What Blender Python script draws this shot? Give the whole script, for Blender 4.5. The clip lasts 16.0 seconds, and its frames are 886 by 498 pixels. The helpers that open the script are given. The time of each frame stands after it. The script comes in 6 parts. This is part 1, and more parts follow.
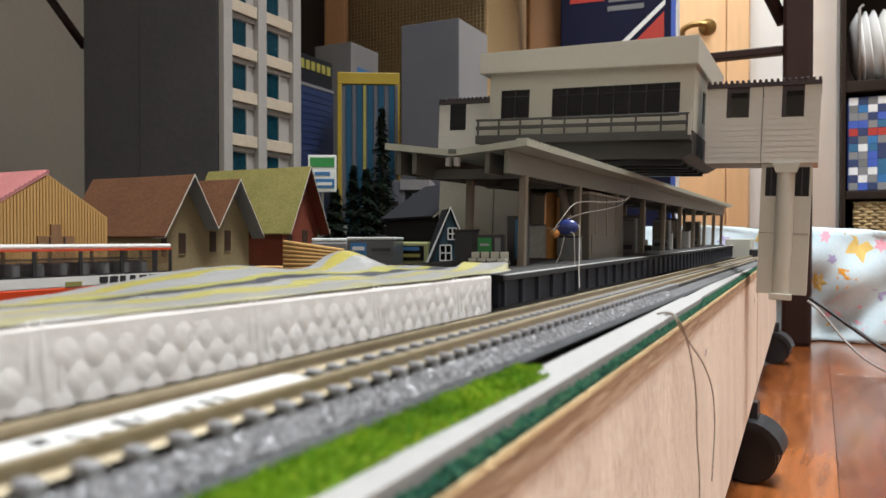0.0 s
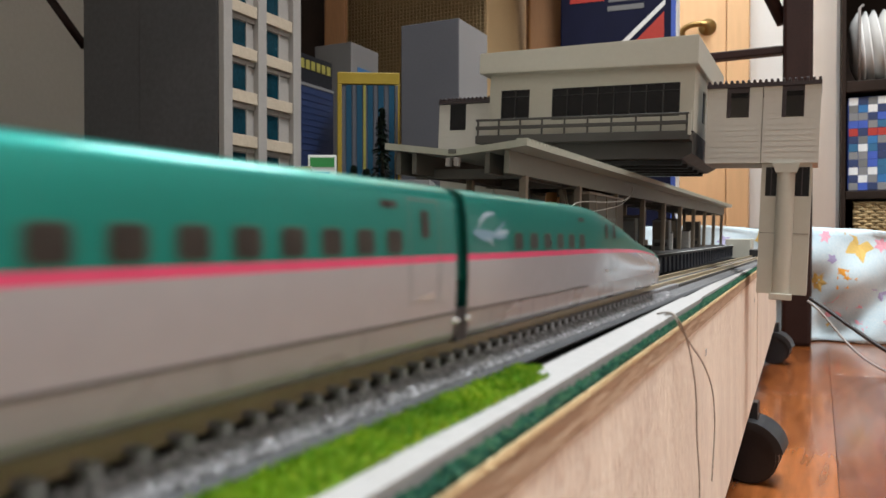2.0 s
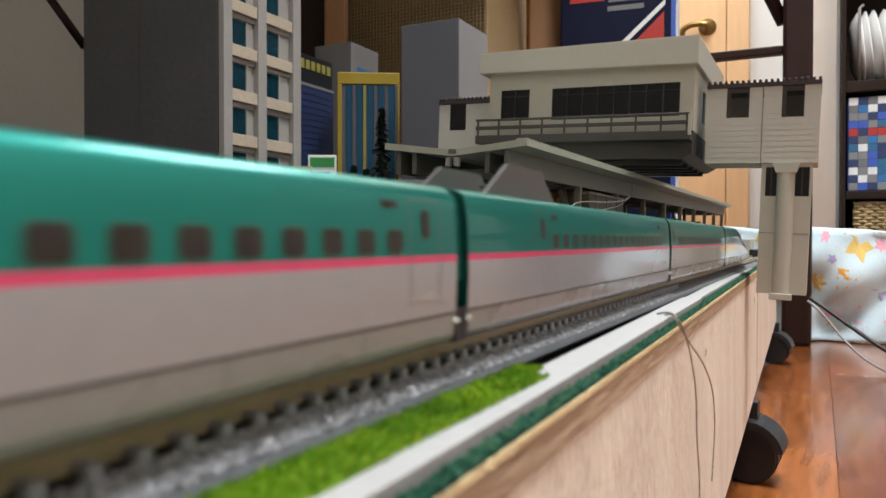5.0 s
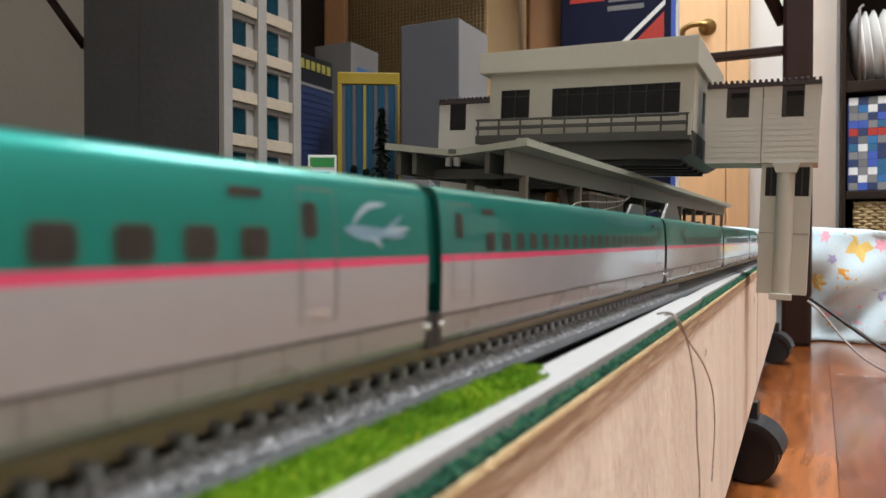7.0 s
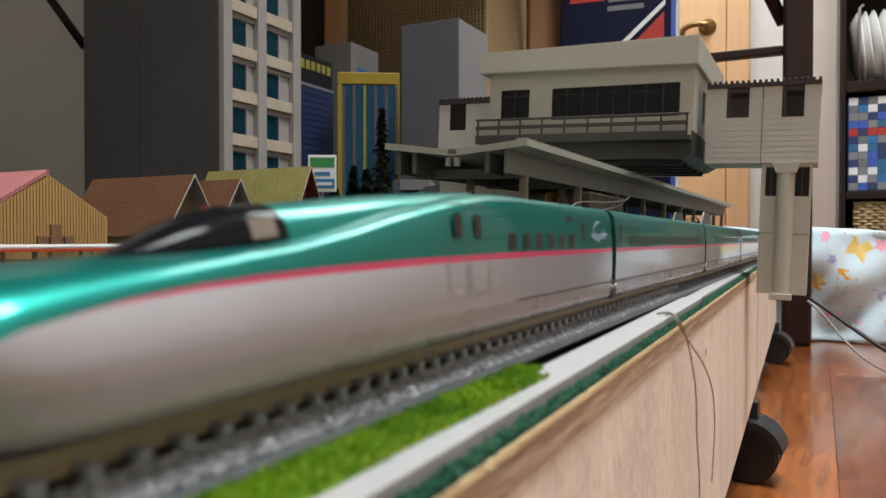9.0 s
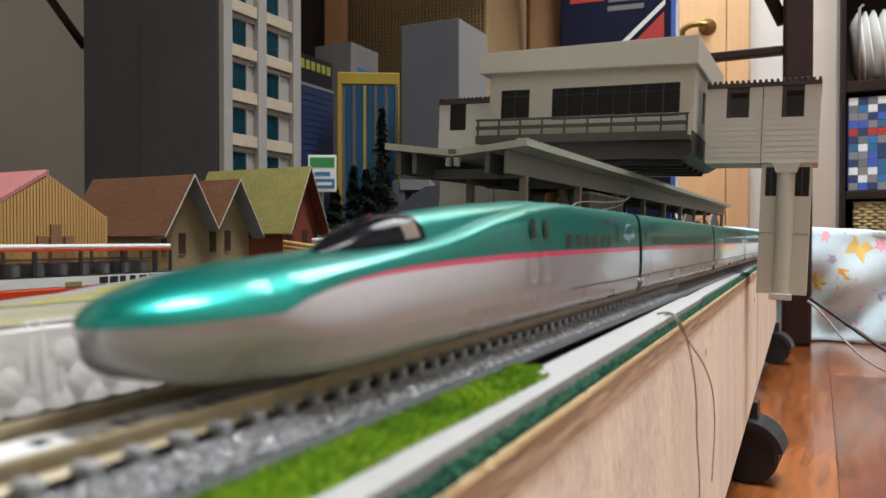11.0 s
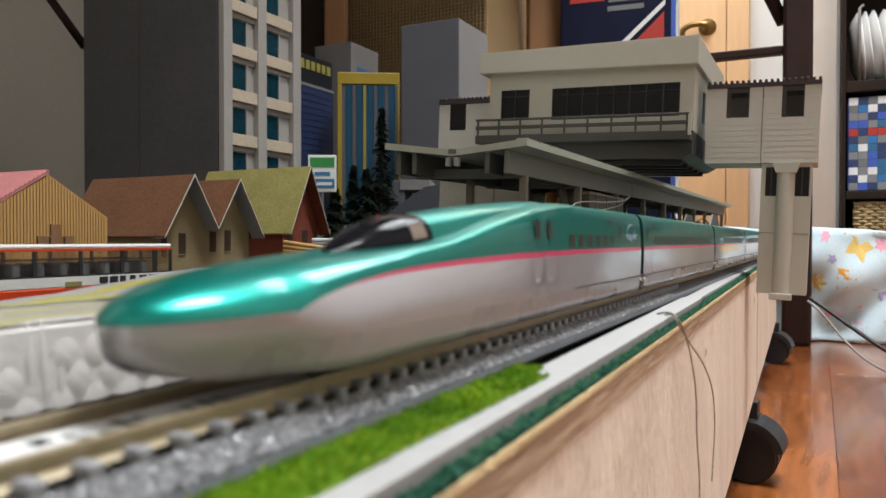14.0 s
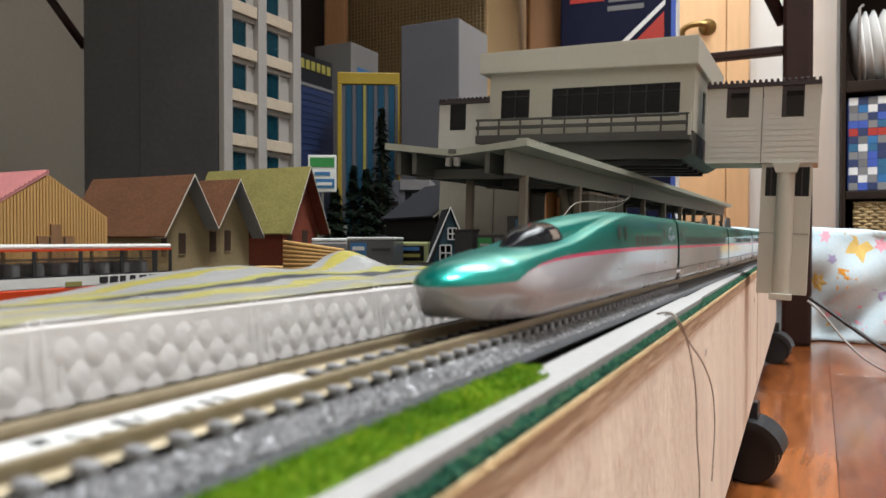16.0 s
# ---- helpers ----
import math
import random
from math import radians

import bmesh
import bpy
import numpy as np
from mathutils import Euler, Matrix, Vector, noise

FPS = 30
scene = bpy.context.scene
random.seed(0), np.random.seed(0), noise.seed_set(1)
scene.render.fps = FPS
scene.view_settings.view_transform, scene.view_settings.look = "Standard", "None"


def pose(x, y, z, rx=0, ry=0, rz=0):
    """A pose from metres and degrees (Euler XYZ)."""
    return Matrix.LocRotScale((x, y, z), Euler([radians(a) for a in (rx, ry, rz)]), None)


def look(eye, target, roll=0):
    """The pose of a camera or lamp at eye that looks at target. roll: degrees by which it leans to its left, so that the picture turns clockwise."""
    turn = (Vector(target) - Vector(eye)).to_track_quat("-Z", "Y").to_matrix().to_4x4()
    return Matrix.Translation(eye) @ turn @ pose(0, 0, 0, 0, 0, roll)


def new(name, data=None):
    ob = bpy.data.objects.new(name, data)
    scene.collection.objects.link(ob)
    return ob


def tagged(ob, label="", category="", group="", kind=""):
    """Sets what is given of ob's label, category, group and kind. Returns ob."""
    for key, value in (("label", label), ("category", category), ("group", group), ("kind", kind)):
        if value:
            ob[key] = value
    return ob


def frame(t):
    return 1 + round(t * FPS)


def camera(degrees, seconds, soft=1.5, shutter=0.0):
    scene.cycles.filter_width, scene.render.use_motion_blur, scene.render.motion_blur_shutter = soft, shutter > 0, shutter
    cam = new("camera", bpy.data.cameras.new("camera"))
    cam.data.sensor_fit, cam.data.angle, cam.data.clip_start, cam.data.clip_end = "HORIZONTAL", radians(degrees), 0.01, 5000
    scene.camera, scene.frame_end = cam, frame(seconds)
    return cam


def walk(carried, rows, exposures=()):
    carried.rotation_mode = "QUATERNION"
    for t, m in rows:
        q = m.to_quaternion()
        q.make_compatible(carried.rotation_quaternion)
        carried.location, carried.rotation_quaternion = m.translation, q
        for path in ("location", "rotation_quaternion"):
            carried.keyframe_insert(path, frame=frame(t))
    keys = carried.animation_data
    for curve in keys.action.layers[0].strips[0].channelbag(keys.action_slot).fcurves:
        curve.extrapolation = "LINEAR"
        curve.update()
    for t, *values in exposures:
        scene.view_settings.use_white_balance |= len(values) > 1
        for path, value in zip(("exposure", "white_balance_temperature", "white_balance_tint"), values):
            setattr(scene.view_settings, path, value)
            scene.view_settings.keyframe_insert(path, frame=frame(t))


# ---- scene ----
cam = camera(61.04, 16.0, soft=1.5, shutter=0.4)
cam.data.dof.use_dof = True
cam.data.dof.focus_distance = 0.38
cam.data.dof.aperture_fstop = 34.0
EYE = pose(0, 0, 0.0217, 90 - 0.69, 0, 26.6)
walk(cam, [(0, EYE), (16, EYE)], exposures=[(0, 0.0), (1, -0.06), (3, -0.06), (7, -0.06), (8.3, -0.10), (9, -0.29), (9.8, -0.24), (11.5, -0.13), (14.5, -0.12), (15.5, -0.06), (16, -0.04)])

# ---- world and light ----
world = bpy.data.worlds.new("world")
scene.world = world
world.use_nodes = True
world.node_tree.nodes["Background"].inputs[0].default_value = (0.9, 0.93, 1.0, 1)
world.node_tree.nodes["Background"].inputs[1].default_value = 0.05


def area_lamp(name, x, y, z, tx, ty, tz, size, power, colour):
    data = bpy.data.lights.new(name, "AREA")
    data.shape, data.size, data.energy, data.color = "DISK", size, power, colour
    lamp = new(name, data)
    lamp.matrix_world = look((x, y, z), (tx, ty, tz))
    return lamp


area_lamp("ceiling_lamp", 0.32, 0.42, 2.1, 0.32, 0.42, 0, 0.8, 77, (0.94, 0.98, 1.0))
area_lamp("ceiling_lamp", -0.15, 2.15, 2.1, -0.15, 2.15, 0, 1.2, 57, (0.92, 0.98, 1.0))


# ---- materials ----
def mat(name, colour, rough=0.5, metal=0.0, vary=0.12, scale=40.0, bump=0.0, fine=400.0, spec=0.5, coat=0.0, second=None, stretch=(1, 1, 1)):
    """A painted or natural surface: base colour mottled at two scales, roughness broken up, fine relief."""
    m = bpy.data.materials.new(name)
    m.use_nodes = True
    nt = m.node_tree
    b = nt.nodes["Principled BSDF"]
    b.inputs["Metallic"].default_value = metal
    b.inputs["Specular IOR Level"].default_value = spec
    b.inputs["Coat Weight"].default_value = coat
    b.inputs["Coat Roughness"].default_value = 0.08
    co = nt.nodes.new("ShaderNodeTexCoord")
    mp = nt.nodes.new("ShaderNodeMapping")
    mp.inputs["Scale"].default_value = stretch
    nt.links.new(co.outputs["Object"], mp.inputs["Vector"])
    n1 = nt.nodes.new("ShaderNodeTexNoise")
    n1.inputs["Scale"].default_value = scale
    n1.inputs["Detail"].default_value = 5
    n2 = nt.nodes.new("ShaderNodeTexNoise")
    n2.inputs["Scale"].default_value = fine
    n2.inputs["Detail"].default_value = 3
    for n in (n1, n2):
        nt.links.new(mp.outputs[0], n.inputs["Vector"])
    add = nt.nodes.new("ShaderNodeMath")
    add.operation = "MULTIPLY_ADD"
    add.inputs[1].default_value = 0.5
    nt.links.new(n2.outputs["Fac"], add.inputs[0])
    half = nt.nodes.new("ShaderNodeMath")
    half.operation = "MULTIPLY"
    half.inputs[1].default_value = 0.5
    nt.links.new(n1.outputs["Fac"], half.inputs[0])
    nt.links.new(half.outputs[0], add.inputs[2])
    ramp = nt.nodes.new("ShaderNodeValToRGB")
    lo = [c * (1 - vary) for c in colour]
    hi = second or [min(1, c * (1 + vary)) for c in colour]
    ramp.color_ramp.elements[0].position, ramp.color_ramp.elements[1].position = 0.32, 0.68
    ramp.color_ramp.elements[0].color, ramp.color_ramp.elements[1].color = (*lo, 1), (*hi, 1)
    nt.links.new(add.outputs[0], ramp.inputs[0])
    nt.links.new(ramp.outputs[0], b.inputs["Base Color"])
    rr = nt.nodes.new("ShaderNodeMapRange")
    rr.inputs["To Min"].default_value, rr.inputs["To Max"].default_value = max(0.02, rough - 0.07), min(1, rough + 0.07)
    nt.links.new(n1.outputs["Fac"], rr.inputs["Value"])
    nt.links.new(rr.outputs[0], b.inputs["Roughness"])
    if bump:
        bp = nt.nodes.new("ShaderNodeBump")
        bp.inputs["Strength"].default_value = min(1.0, bump)
        bp.inputs["Distance"].default_value = 0.6 / fine
        nt.links.new(n2.outputs["Fac"], bp.inputs["Height"])
        nt.links.new(bp.outputs[0], b.inputs["Normal"])
    return m


def glass(name, colour=(1, 1, 1), rough=0.03):
    m = bpy.data.materials.new(name)
    m.use_nodes = True
    b = m.node_tree.nodes["Principled BSDF"]
    b.inputs["Base Color"].default_value = (*colour, 1)
    b.inputs["Roughness"].default_value = rough
    b.inputs["Transmission Weight"].default_value = 1.0
    b.inputs["IOR"].default_value = 1.25
    return m


# ---- mesh helpers ----
def box(bm, x0, y0, z0, x1, y1, z1, mi=0):
    v = [bm.verts.new((x, y, z)) for z in (z0, z1) for x, y in ((x0, y0), (x1, y0), (x1, y1), (x0, y1))]
    for q in ((3, 2, 1, 0), (4, 5, 6, 7), (0, 1, 5, 4), (1, 2, 6, 5), (2, 3, 7, 6), (3, 0, 4, 7)):
        bm.faces.new([v[i] for i in q]).material_index = mi
    return v


def bevelled(x0, y0, z0, x1, y1, z1, r=0.0004, seg=2):
    bm = bmesh.new()
    box(bm, x0, y0, z0, x1, y1, z1)
    bmesh.ops.bevel(bm, geom=bm.edges[:], offset=r, segments=seg, affect="EDGES", profile=0.5)
    return bm


def prism(bm, pts, y0, y1, axis="y", mi=0):
    """Extrude a closed outline (pairs) from y0 to y1 along an axis."""
    def at(p, h):
        return {"y": (p[0], h, p[1]), "x": (h, p[0], p[1]), "z": (p[0], p[1], h)}[axis]
    a = [bm.verts.new(at(p, y0)) for p in pts]
    b = [bm.verts.new(at(p, y1)) for p in pts]
    n = len(pts)
    for f in (a[::-1], b):
        bm.faces.new(f).material_index = mi
    for i in range(n):
        bm.faces.new((a[i], a[(i + 1) % n], b[(i + 1) % n], b[i])).material_index = mi
    bmesh.ops.recalc_face_normals(bm, faces=bm.faces[:])


def tube(bm, pts, r, seg=8, cap=True):
    """A round wire along points."""
    rings = []
    for i, p in enumerate(pts):
        p = Vector(p)
        d = (Vector(pts[min(i + 1, len(pts) - 1)]) - Vector(pts[max(i - 1, 0)])).normalized()
        u = d.orthogonal().normalized() if not rings else (u - d * u.dot(d)).normalized()
        w = d.cross(u)
        rr = r[i] if isinstance(r, (list, tuple)) else r
        rings.append([bm.verts.new(p + (u * math.cos(6.2832 * k / seg) + w * math.sin(6.2832 * k / seg)) * rr) for k in range(seg)])
    for a, b in zip(rings, rings[1:]):
        for k in range(seg):
            bm.faces.new((a[k], a[(k + 1) % seg], b[(k + 1) % seg], b[k])).smooth = True
    if cap:
        bm.faces.new(rings[0][::-1])
        bm.faces.new(rings[-1])


def glide(pts, n=6):
    """A smooth line through points."""
    out = []
    P = [Vector(p) for p in pts]
    for i in range(len(P) - 1):
        a, b, c, d = P[max(i - 1, 0)], P[i], P[i + 1], P[min(i + 2, len(P) - 1)]
        for k in range(n):
            t = k / n
            out.append(0.5 * (2 * b + (c - a) * t + (2 * a - 5 * b + 4 * c - d) * t * t + (3 * b - a - 3 * c + d) * t ** 3))
    return out + [P[-1]]


def mesh_of(name, bm, materials):
    me = bpy.data.meshes.new(name)
    bm.to_mesh(me)
    bm.free()
    for m in materials if isinstance(materials, (list, tuple)) else [materials]:
        me.materials.append(m)
    return me


def part(name, bm, material, parent, label="", smooth=False):
    me = bm if isinstance(bm, bpy.types.Mesh) else mesh_of(name, bm, material)
    ob = new(name, me)
    ob.parent = parent
    if smooth:
        for p in me.polygons:
            p.use_smooth = True
    return tagged(ob, label)


def thing(name, label, category, m=None, group="", kind=""):
    ob = new(name)
    ob.empty_display_size = 0.01
    if m:
        ob.matrix_world = m
    return tagged(ob, label, category, group, kind)


def solo(name, bm, material, label, category, m=None, group="", kind="", smooth=False):
    ob = new(name, mesh_of(name, bm, material))
    if m:
        ob.matrix_world = m
    if smooth:
        for p in ob.data.polygons:
            p.use_smooth = True
    return tagged(ob, label, category, group, kind)


def boxes(*specs):
    bm = bmesh.new()
    for s in specs:
        box(bm, *s)
    return bm


GREEN = mat("train_green", (0.0, 0.235, 0.195), 0.33, 0.7, 0.04, 30, 0, 900, coat=0.45)
LILAC = mat("train_white", (0.37, 0.35, 0.368), 0.2, 0.0, 0.03, 60, coat=0.8)
SKIRT = mat("train_skirt", (0.30, 0.288, 0.293), 0.28, 0, 0.04, 60, coat=0.5)
PINK = mat("train_pink", (0.72, 0.05, 0.16), 0.3, 0, 0.03, coat=0.6)
DARKGREEN = mat("gangway_green", (0.0, 0.085, 0.068), 0.4, 0, 0.1)
BLACK = mat("black_plastic", (0.015, 0.015, 0.017), 0.4, 0, 0.2)
GLOSSBLACK = mat("cab_glass", (0.008, 0.008, 0.01), 0.14, 0, 0.1, spec=0.09)
WINDOW = mat("train_window", (0.034, 0.027, 0.023), 0.3, 0, 0.3, 300, spec=0.3)
COWL = mat("cowl_grey", (0.095, 0.088, 0.083), 0.5, 0, 0.05)
RAIL = mat("rail_brown", (0.38, 0.31, 0.20), 0.4, 0.25, 0.15, 80)
CHAIR = mat("rail_chair_grey", (0.27, 0.27, 0.29), 0.35, 0, 0.1, 200)
SLEEPER = mat("sleeper_grey", (0.07, 0.065, 0.06), 0.65, 0, 0.15, 200)
BALLAST = mat("ballast_grey", (0.10, 0.10, 0.108), 0.35, 0, 0.55, 350, 1.0, 900)
BED = mat("roadbed_grey", (0.10, 0.105, 0.115), 0.45, 0, 0.08, 200)
WHITE = mat("white_card", (0.36, 0.352, 0.35), 0.6, 0, 0.05, 60, 0.15)
FOAM = mat("foam_white", (0.93, 0.885, 0.865), 0.4, 0, 0.04, 90, 0.1, 500)
FOAM.node_tree.nodes["Principled BSDF"].inputs["Subsurface Weight"].default_value = 0.15
FOAM.node_tree.nodes["Principled BSDF"].inputs["Subsurface Radius"].default_value = (1.0, 0.95, 0.9)
FOAM.node_tree.nodes["Principled BSDF"].inputs["Subsurface Scale"].default_value = 0.0006
GRASS = mat("grass_mat", (0.12, 0.27, 0.02), 0.9, 0, 0.4, 300, 0.5, 1500, 0.2, second=(0.24, 0.38, 0.03))
TURF = mat("dark_turf", (0.02, 0.075, 0.05), 0.95, 0, 0.6, 500, 1.0, 2000, 0.2)
PLY = mat("plywood_face", (0.90, 0.755, 0.64), 0.65, 0, 0.17, 45, 0.9, 700, 0.3, stretch=(1, 1, 0.32))
PLYCORE = mat("plywood_core", (0.46, 0.325, 0.225), 0.8, 0, 0.18, 90, 0.6, 600, 0.2, stretch=(1, 0.15, 1))
PLYEDGE = mat("plywood_edge", (0.70, 0.55, 0.32), 0.8, 0, 0.2, 100, 0.3, 500, 0.2, stretch=(1, 0.2, 1))
WALLGREY = mat("wall_plaster", (0.58, 0.55, 0.50), 0.85, 0, 0.05, 4, 0.2, 150, 0.2)
CEILING = mat("ceiling_paint", (0.46, 0.45, 0.44), 0.9, 0, 0.03, 4, 0.2, 150, 0.2)
WALLWHITE = mat("wall_white", (0.72, 0.70, 0.68), 0.85, 0, 0.03, 4, 0.2, 150, 0.2)
DOORWOOD = mat("door_wood", (0.68, 0.42, 0.22), 0.5, 0, 0.08, 5, 0, 60, stretch=(1, 1, 0.1))
RACK = mat("rack_brown", (0.022, 0.008, 0.006), 0.45, 0, 0.25, 30, spec=0.25)
CREAM = mat("station_cream", (0.50, 0.49, 0.425), 0.5, 0, 0.03, 60)
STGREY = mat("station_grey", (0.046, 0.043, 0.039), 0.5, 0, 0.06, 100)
# canopy grey in two tones: paler for the lit roof, darker for shade below
ROOFPALE = mat("canopy_lit_grey", (0.40, 0.41, 0.345), 0.5, 0, 0.06, 100)
CANOPY = mat("canopy_shade_grey", (0.11, 0.108, 0.094), 0.5, 0, 0.06, 100)
PILLAR = mat("pillar_tan", (0.20, 0.165, 0.125), 0.5, 0, 0.06, 100)
PLATWALL = mat("platform_wall", (0.05, 0.053, 0.068), 0.45, 0, 0.1, 100)
PLATTOP = mat("platform_top", (0.062, 0.06, 0.06), 0.85, 0, 0.08, 200, spec=0.12)
DARKGLASS = mat("tinted_window", (0.009, 0.008, 0.009), 0.2, 0, 0.3, 60, spec=0.2)
CONCRETE = mat("tower_dark_grey", (0.080, 0.079, 0.083), 0.8, 0, 0.15, 12, 0.04, 200, 0.2)
BALCONY = mat("balcony_wood_white", (0.46, 0.385, 0.30), 0.7, 0, 0.08, 60, 0.2, 300, 0.2)
PILWHITE = mat("tower_white", (0.30, 0.28, 0.265), 0.7, 0, 0.06, 60)
TEALGLASS = mat("teal_window", (0.004, 0.030, 0.046), 0.25, 0, 0.5, 60, spec=0.25)
NAVY = mat("tower_blue", (0.022, 0.038, 0.11), 0.5, 0, 0.1, 60)
YELLOW = mat("frame_yellow", (0.34, 0.23, 0.012), 0.5, 0, 0.1, 60)
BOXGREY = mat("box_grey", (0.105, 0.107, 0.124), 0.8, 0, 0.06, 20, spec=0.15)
BROWNROOF = mat("roof_brown", (0.125, 0.056, 0.028), 0.8, 0, 0.25, 45, 0.2, 400, 0.2)
PINKROOF = mat("roof_pink", (0.55, 0.22, 0.22), 0.7, 0, 0.1, 60)
OLIVE = mat("roof_olive", (0.23, 0.205, 0.068), 0.8, 0, 0.2, 45, 0.2, 400, 0.2)
BRICKRED = mat("house_red", (0.22, 0.05, 0.025), 0.8, 0, 0.15, 150, 0.3)
BEIGE = mat("house_beige", (0.27, 0.20, 0.105), 0.8, 0, 0.1, 80, 0.2)

DOORLINE = mat("door_line", (0.13, 0.15, 0.145), 0.5, 0, 0.1)
SEAM = mat("panel_seam", (0.06, 0.056, 0.053), 0.5, 0, 0.1)
CABSIDE = mat("cab_side_glass", (0.22, 0.17, 0.14), 0.12, 0, 0.2, 200)
REDLAMP = mat("red_lamp", (0.6, 0.01, 0.01), 0.3)
SILVER = mat("bright_metal", (0.75, 0.74, 0.73), 0.25, 0.6, 0.05)
SILVERWHITE = mat("emblem_white", (0.30, 0.40, 0.48), 0.35)
PALEBLUE = mat("emblem_blue", (0.17, 0.29, 0.38), 0.35)
RIMGREEN = mat("window_rim", (0.02, 0.14, 0.10), 0.3)

# ---- the layout: board, track, strip, turf ----
SLANT = pose(0, 0, 0, 0, 0, 1.23)
EDGE = -0.0275
TRACK_X = -0.053
RAILTOP = 0.007
TOWN = pose(0, 0, 0, 0, 0, 26.6)


def town(x, y, z=0.0, turn=-26.6):
    """A place on the grid of the little town."""
    return TOWN @ pose(x, y, z, 0, 0, turn)


def scatter(name, material, label, category, where, n, size, m=None, flat=0.7, seed=3, spike=False):
    """Many tiny grains or blades in one mesh."""
    rnd = random.Random(seed)
    verts, faces = [], []
    for _ in range(n):
        x, y, z = where(rnd)
        r = size * rnd.uniform(0.5, 1.25)
        b = len(verts)
        if spike:
            a = rnd.uniform(0, 6.28)
            lx, ly = rnd.gauss(0, 0.5) * r, rnd.gauss(0, 0.5) * r
            w = r * 0.16
            verts += [(x - w * math.cos(a), y - w * math.sin(a), z), (x + w * math.cos(a), y + w * math.sin(a), z), (x + lx * 0.5 + w * 0.6, y + ly * 0.5, z + r * 0.6), (x + lx, y + ly, z + r)]
            faces += [(b, b + 1, b + 2), (b, b + 2, b + 3)]
        else:
            a = rnd.uniform(0, 6.28)
            c, s = math.cos(a) * r, math.sin(a) * r
            k = rnd.uniform(0.5, 0.95)
            verts += [(x + c, y + s, z), (x - s * k, y + c * k, z), (x - c, y - s, z), (x + s * k, y - c * k, z), (x + c * 0.3, y, z + r * flat), (x, y, z - r * 0.5)]
            faces += [(b, b + 1, b + 4), (b + 1, b + 2, b + 4), (b + 2, b + 3, b + 4), (b + 3, b, b + 4)]
    me = bpy.data.meshes.new(name)
    me.from_pydata(verts, [], faces)
    me.materials.append(material)
    ob = new(name, me)
    if m:
        ob.matrix_world = m
    return tagged(ob, label, category, "", "stuff")


def islands(m, hues):
    """Vary a material's colour from piece to piece."""
    nt = m.node_tree
    b = nt.nodes["Principled BSDF"]
    g = nt.nodes.new("ShaderNodeNewGeometry")
    r = nt.nodes.new("ShaderNodeValToRGB")
    r.color_ramp.elements[0].color, r.color_ramp.elements[1].color = (*hues[0], 1), (*hues[-1], 1)
    for i, h in enumerate(hues[1:-1]):
        r.color_ramp.elements.new((i + 1) / (len(hues) - 1)).color = (*h, 1)
    nt.links.new(g.outputs["Random Per Island"], r.inputs[0])
    nt.links.new(r.outputs[0], b.inputs["Base Color"])
    return m


GRAIN = islands(mat("ballast_grain", (0.3, 0.3, 0.3), 0.28, 0.1, 0.1, 300), [(0.085, 0.085, 0.09), (0.17, 0.17, 0.18), (0.24, 0.24, 0.255), (0.42, 0.42, 0.44)])
BLADE = islands(mat("grass_blade", (0.1, 0.2, 0.02), 0.8, 0, 0.1, 300, spec=0.2), [(0.10, 0.26, 0.015), (0.18, 0.38, 0.025), (0.27, 0.44, 0.03), (0.42, 0.46, 0.05)])
def patchy(m, scale, dark):
    """Multiply a material's colour by soft patches."""
    nt = m.node_tree
    b = nt.nodes["Principled BSDF"]
    src = b.inputs["Base Color"].links[0].from_socket
    co = nt.nodes.new("ShaderNodeTexCoord")
    n = nt.nodes.new("ShaderNodeTexNoise")
    n.inputs["Scale"].default_value, n.inputs["Detail"].default_value = scale, 4
    nt.links.new(co.outputs["Object"], n.inputs["Vector"])
    r = nt.nodes.new("ShaderNodeValToRGB")
    r.color_ramp.elements[0].position, r.color_ramp.elements[1].position = 0.36, 0.62
    r.color_ramp.elements[0].color, r.color_ramp.elements[1].color = (*dark, 1), (1.15, 1.1, 1, 1)
    nt.links.new(n.outputs["Fac"], r.inputs[0])
    mix = nt.nodes.new("ShaderNodeMix")
    mix.data_type, mix.blend_type = "RGBA", "MULTIPLY"
    mix.inputs[0].default_value = 1.0
    nt.links.new(src, mix.inputs[6])
    nt.links.new(r.outputs[0], mix.inputs[7])
    nt.links.new(mix.outputs[2], b.inputs["Base Color"])
    return m


patchy(BLADE, 160, (0.45, 0.62, 0.6))
FLOCK = islands(mat("turf_flock", (0.02, 0.07, 0.05), 0.95, 0, 0.1, 300, spec=0.1), [(0.012, 0.05, 0.04), (0.02, 0.085, 0.055), (0.035, 0.12, 0.07), (0.08, 0.16, 0.09)])


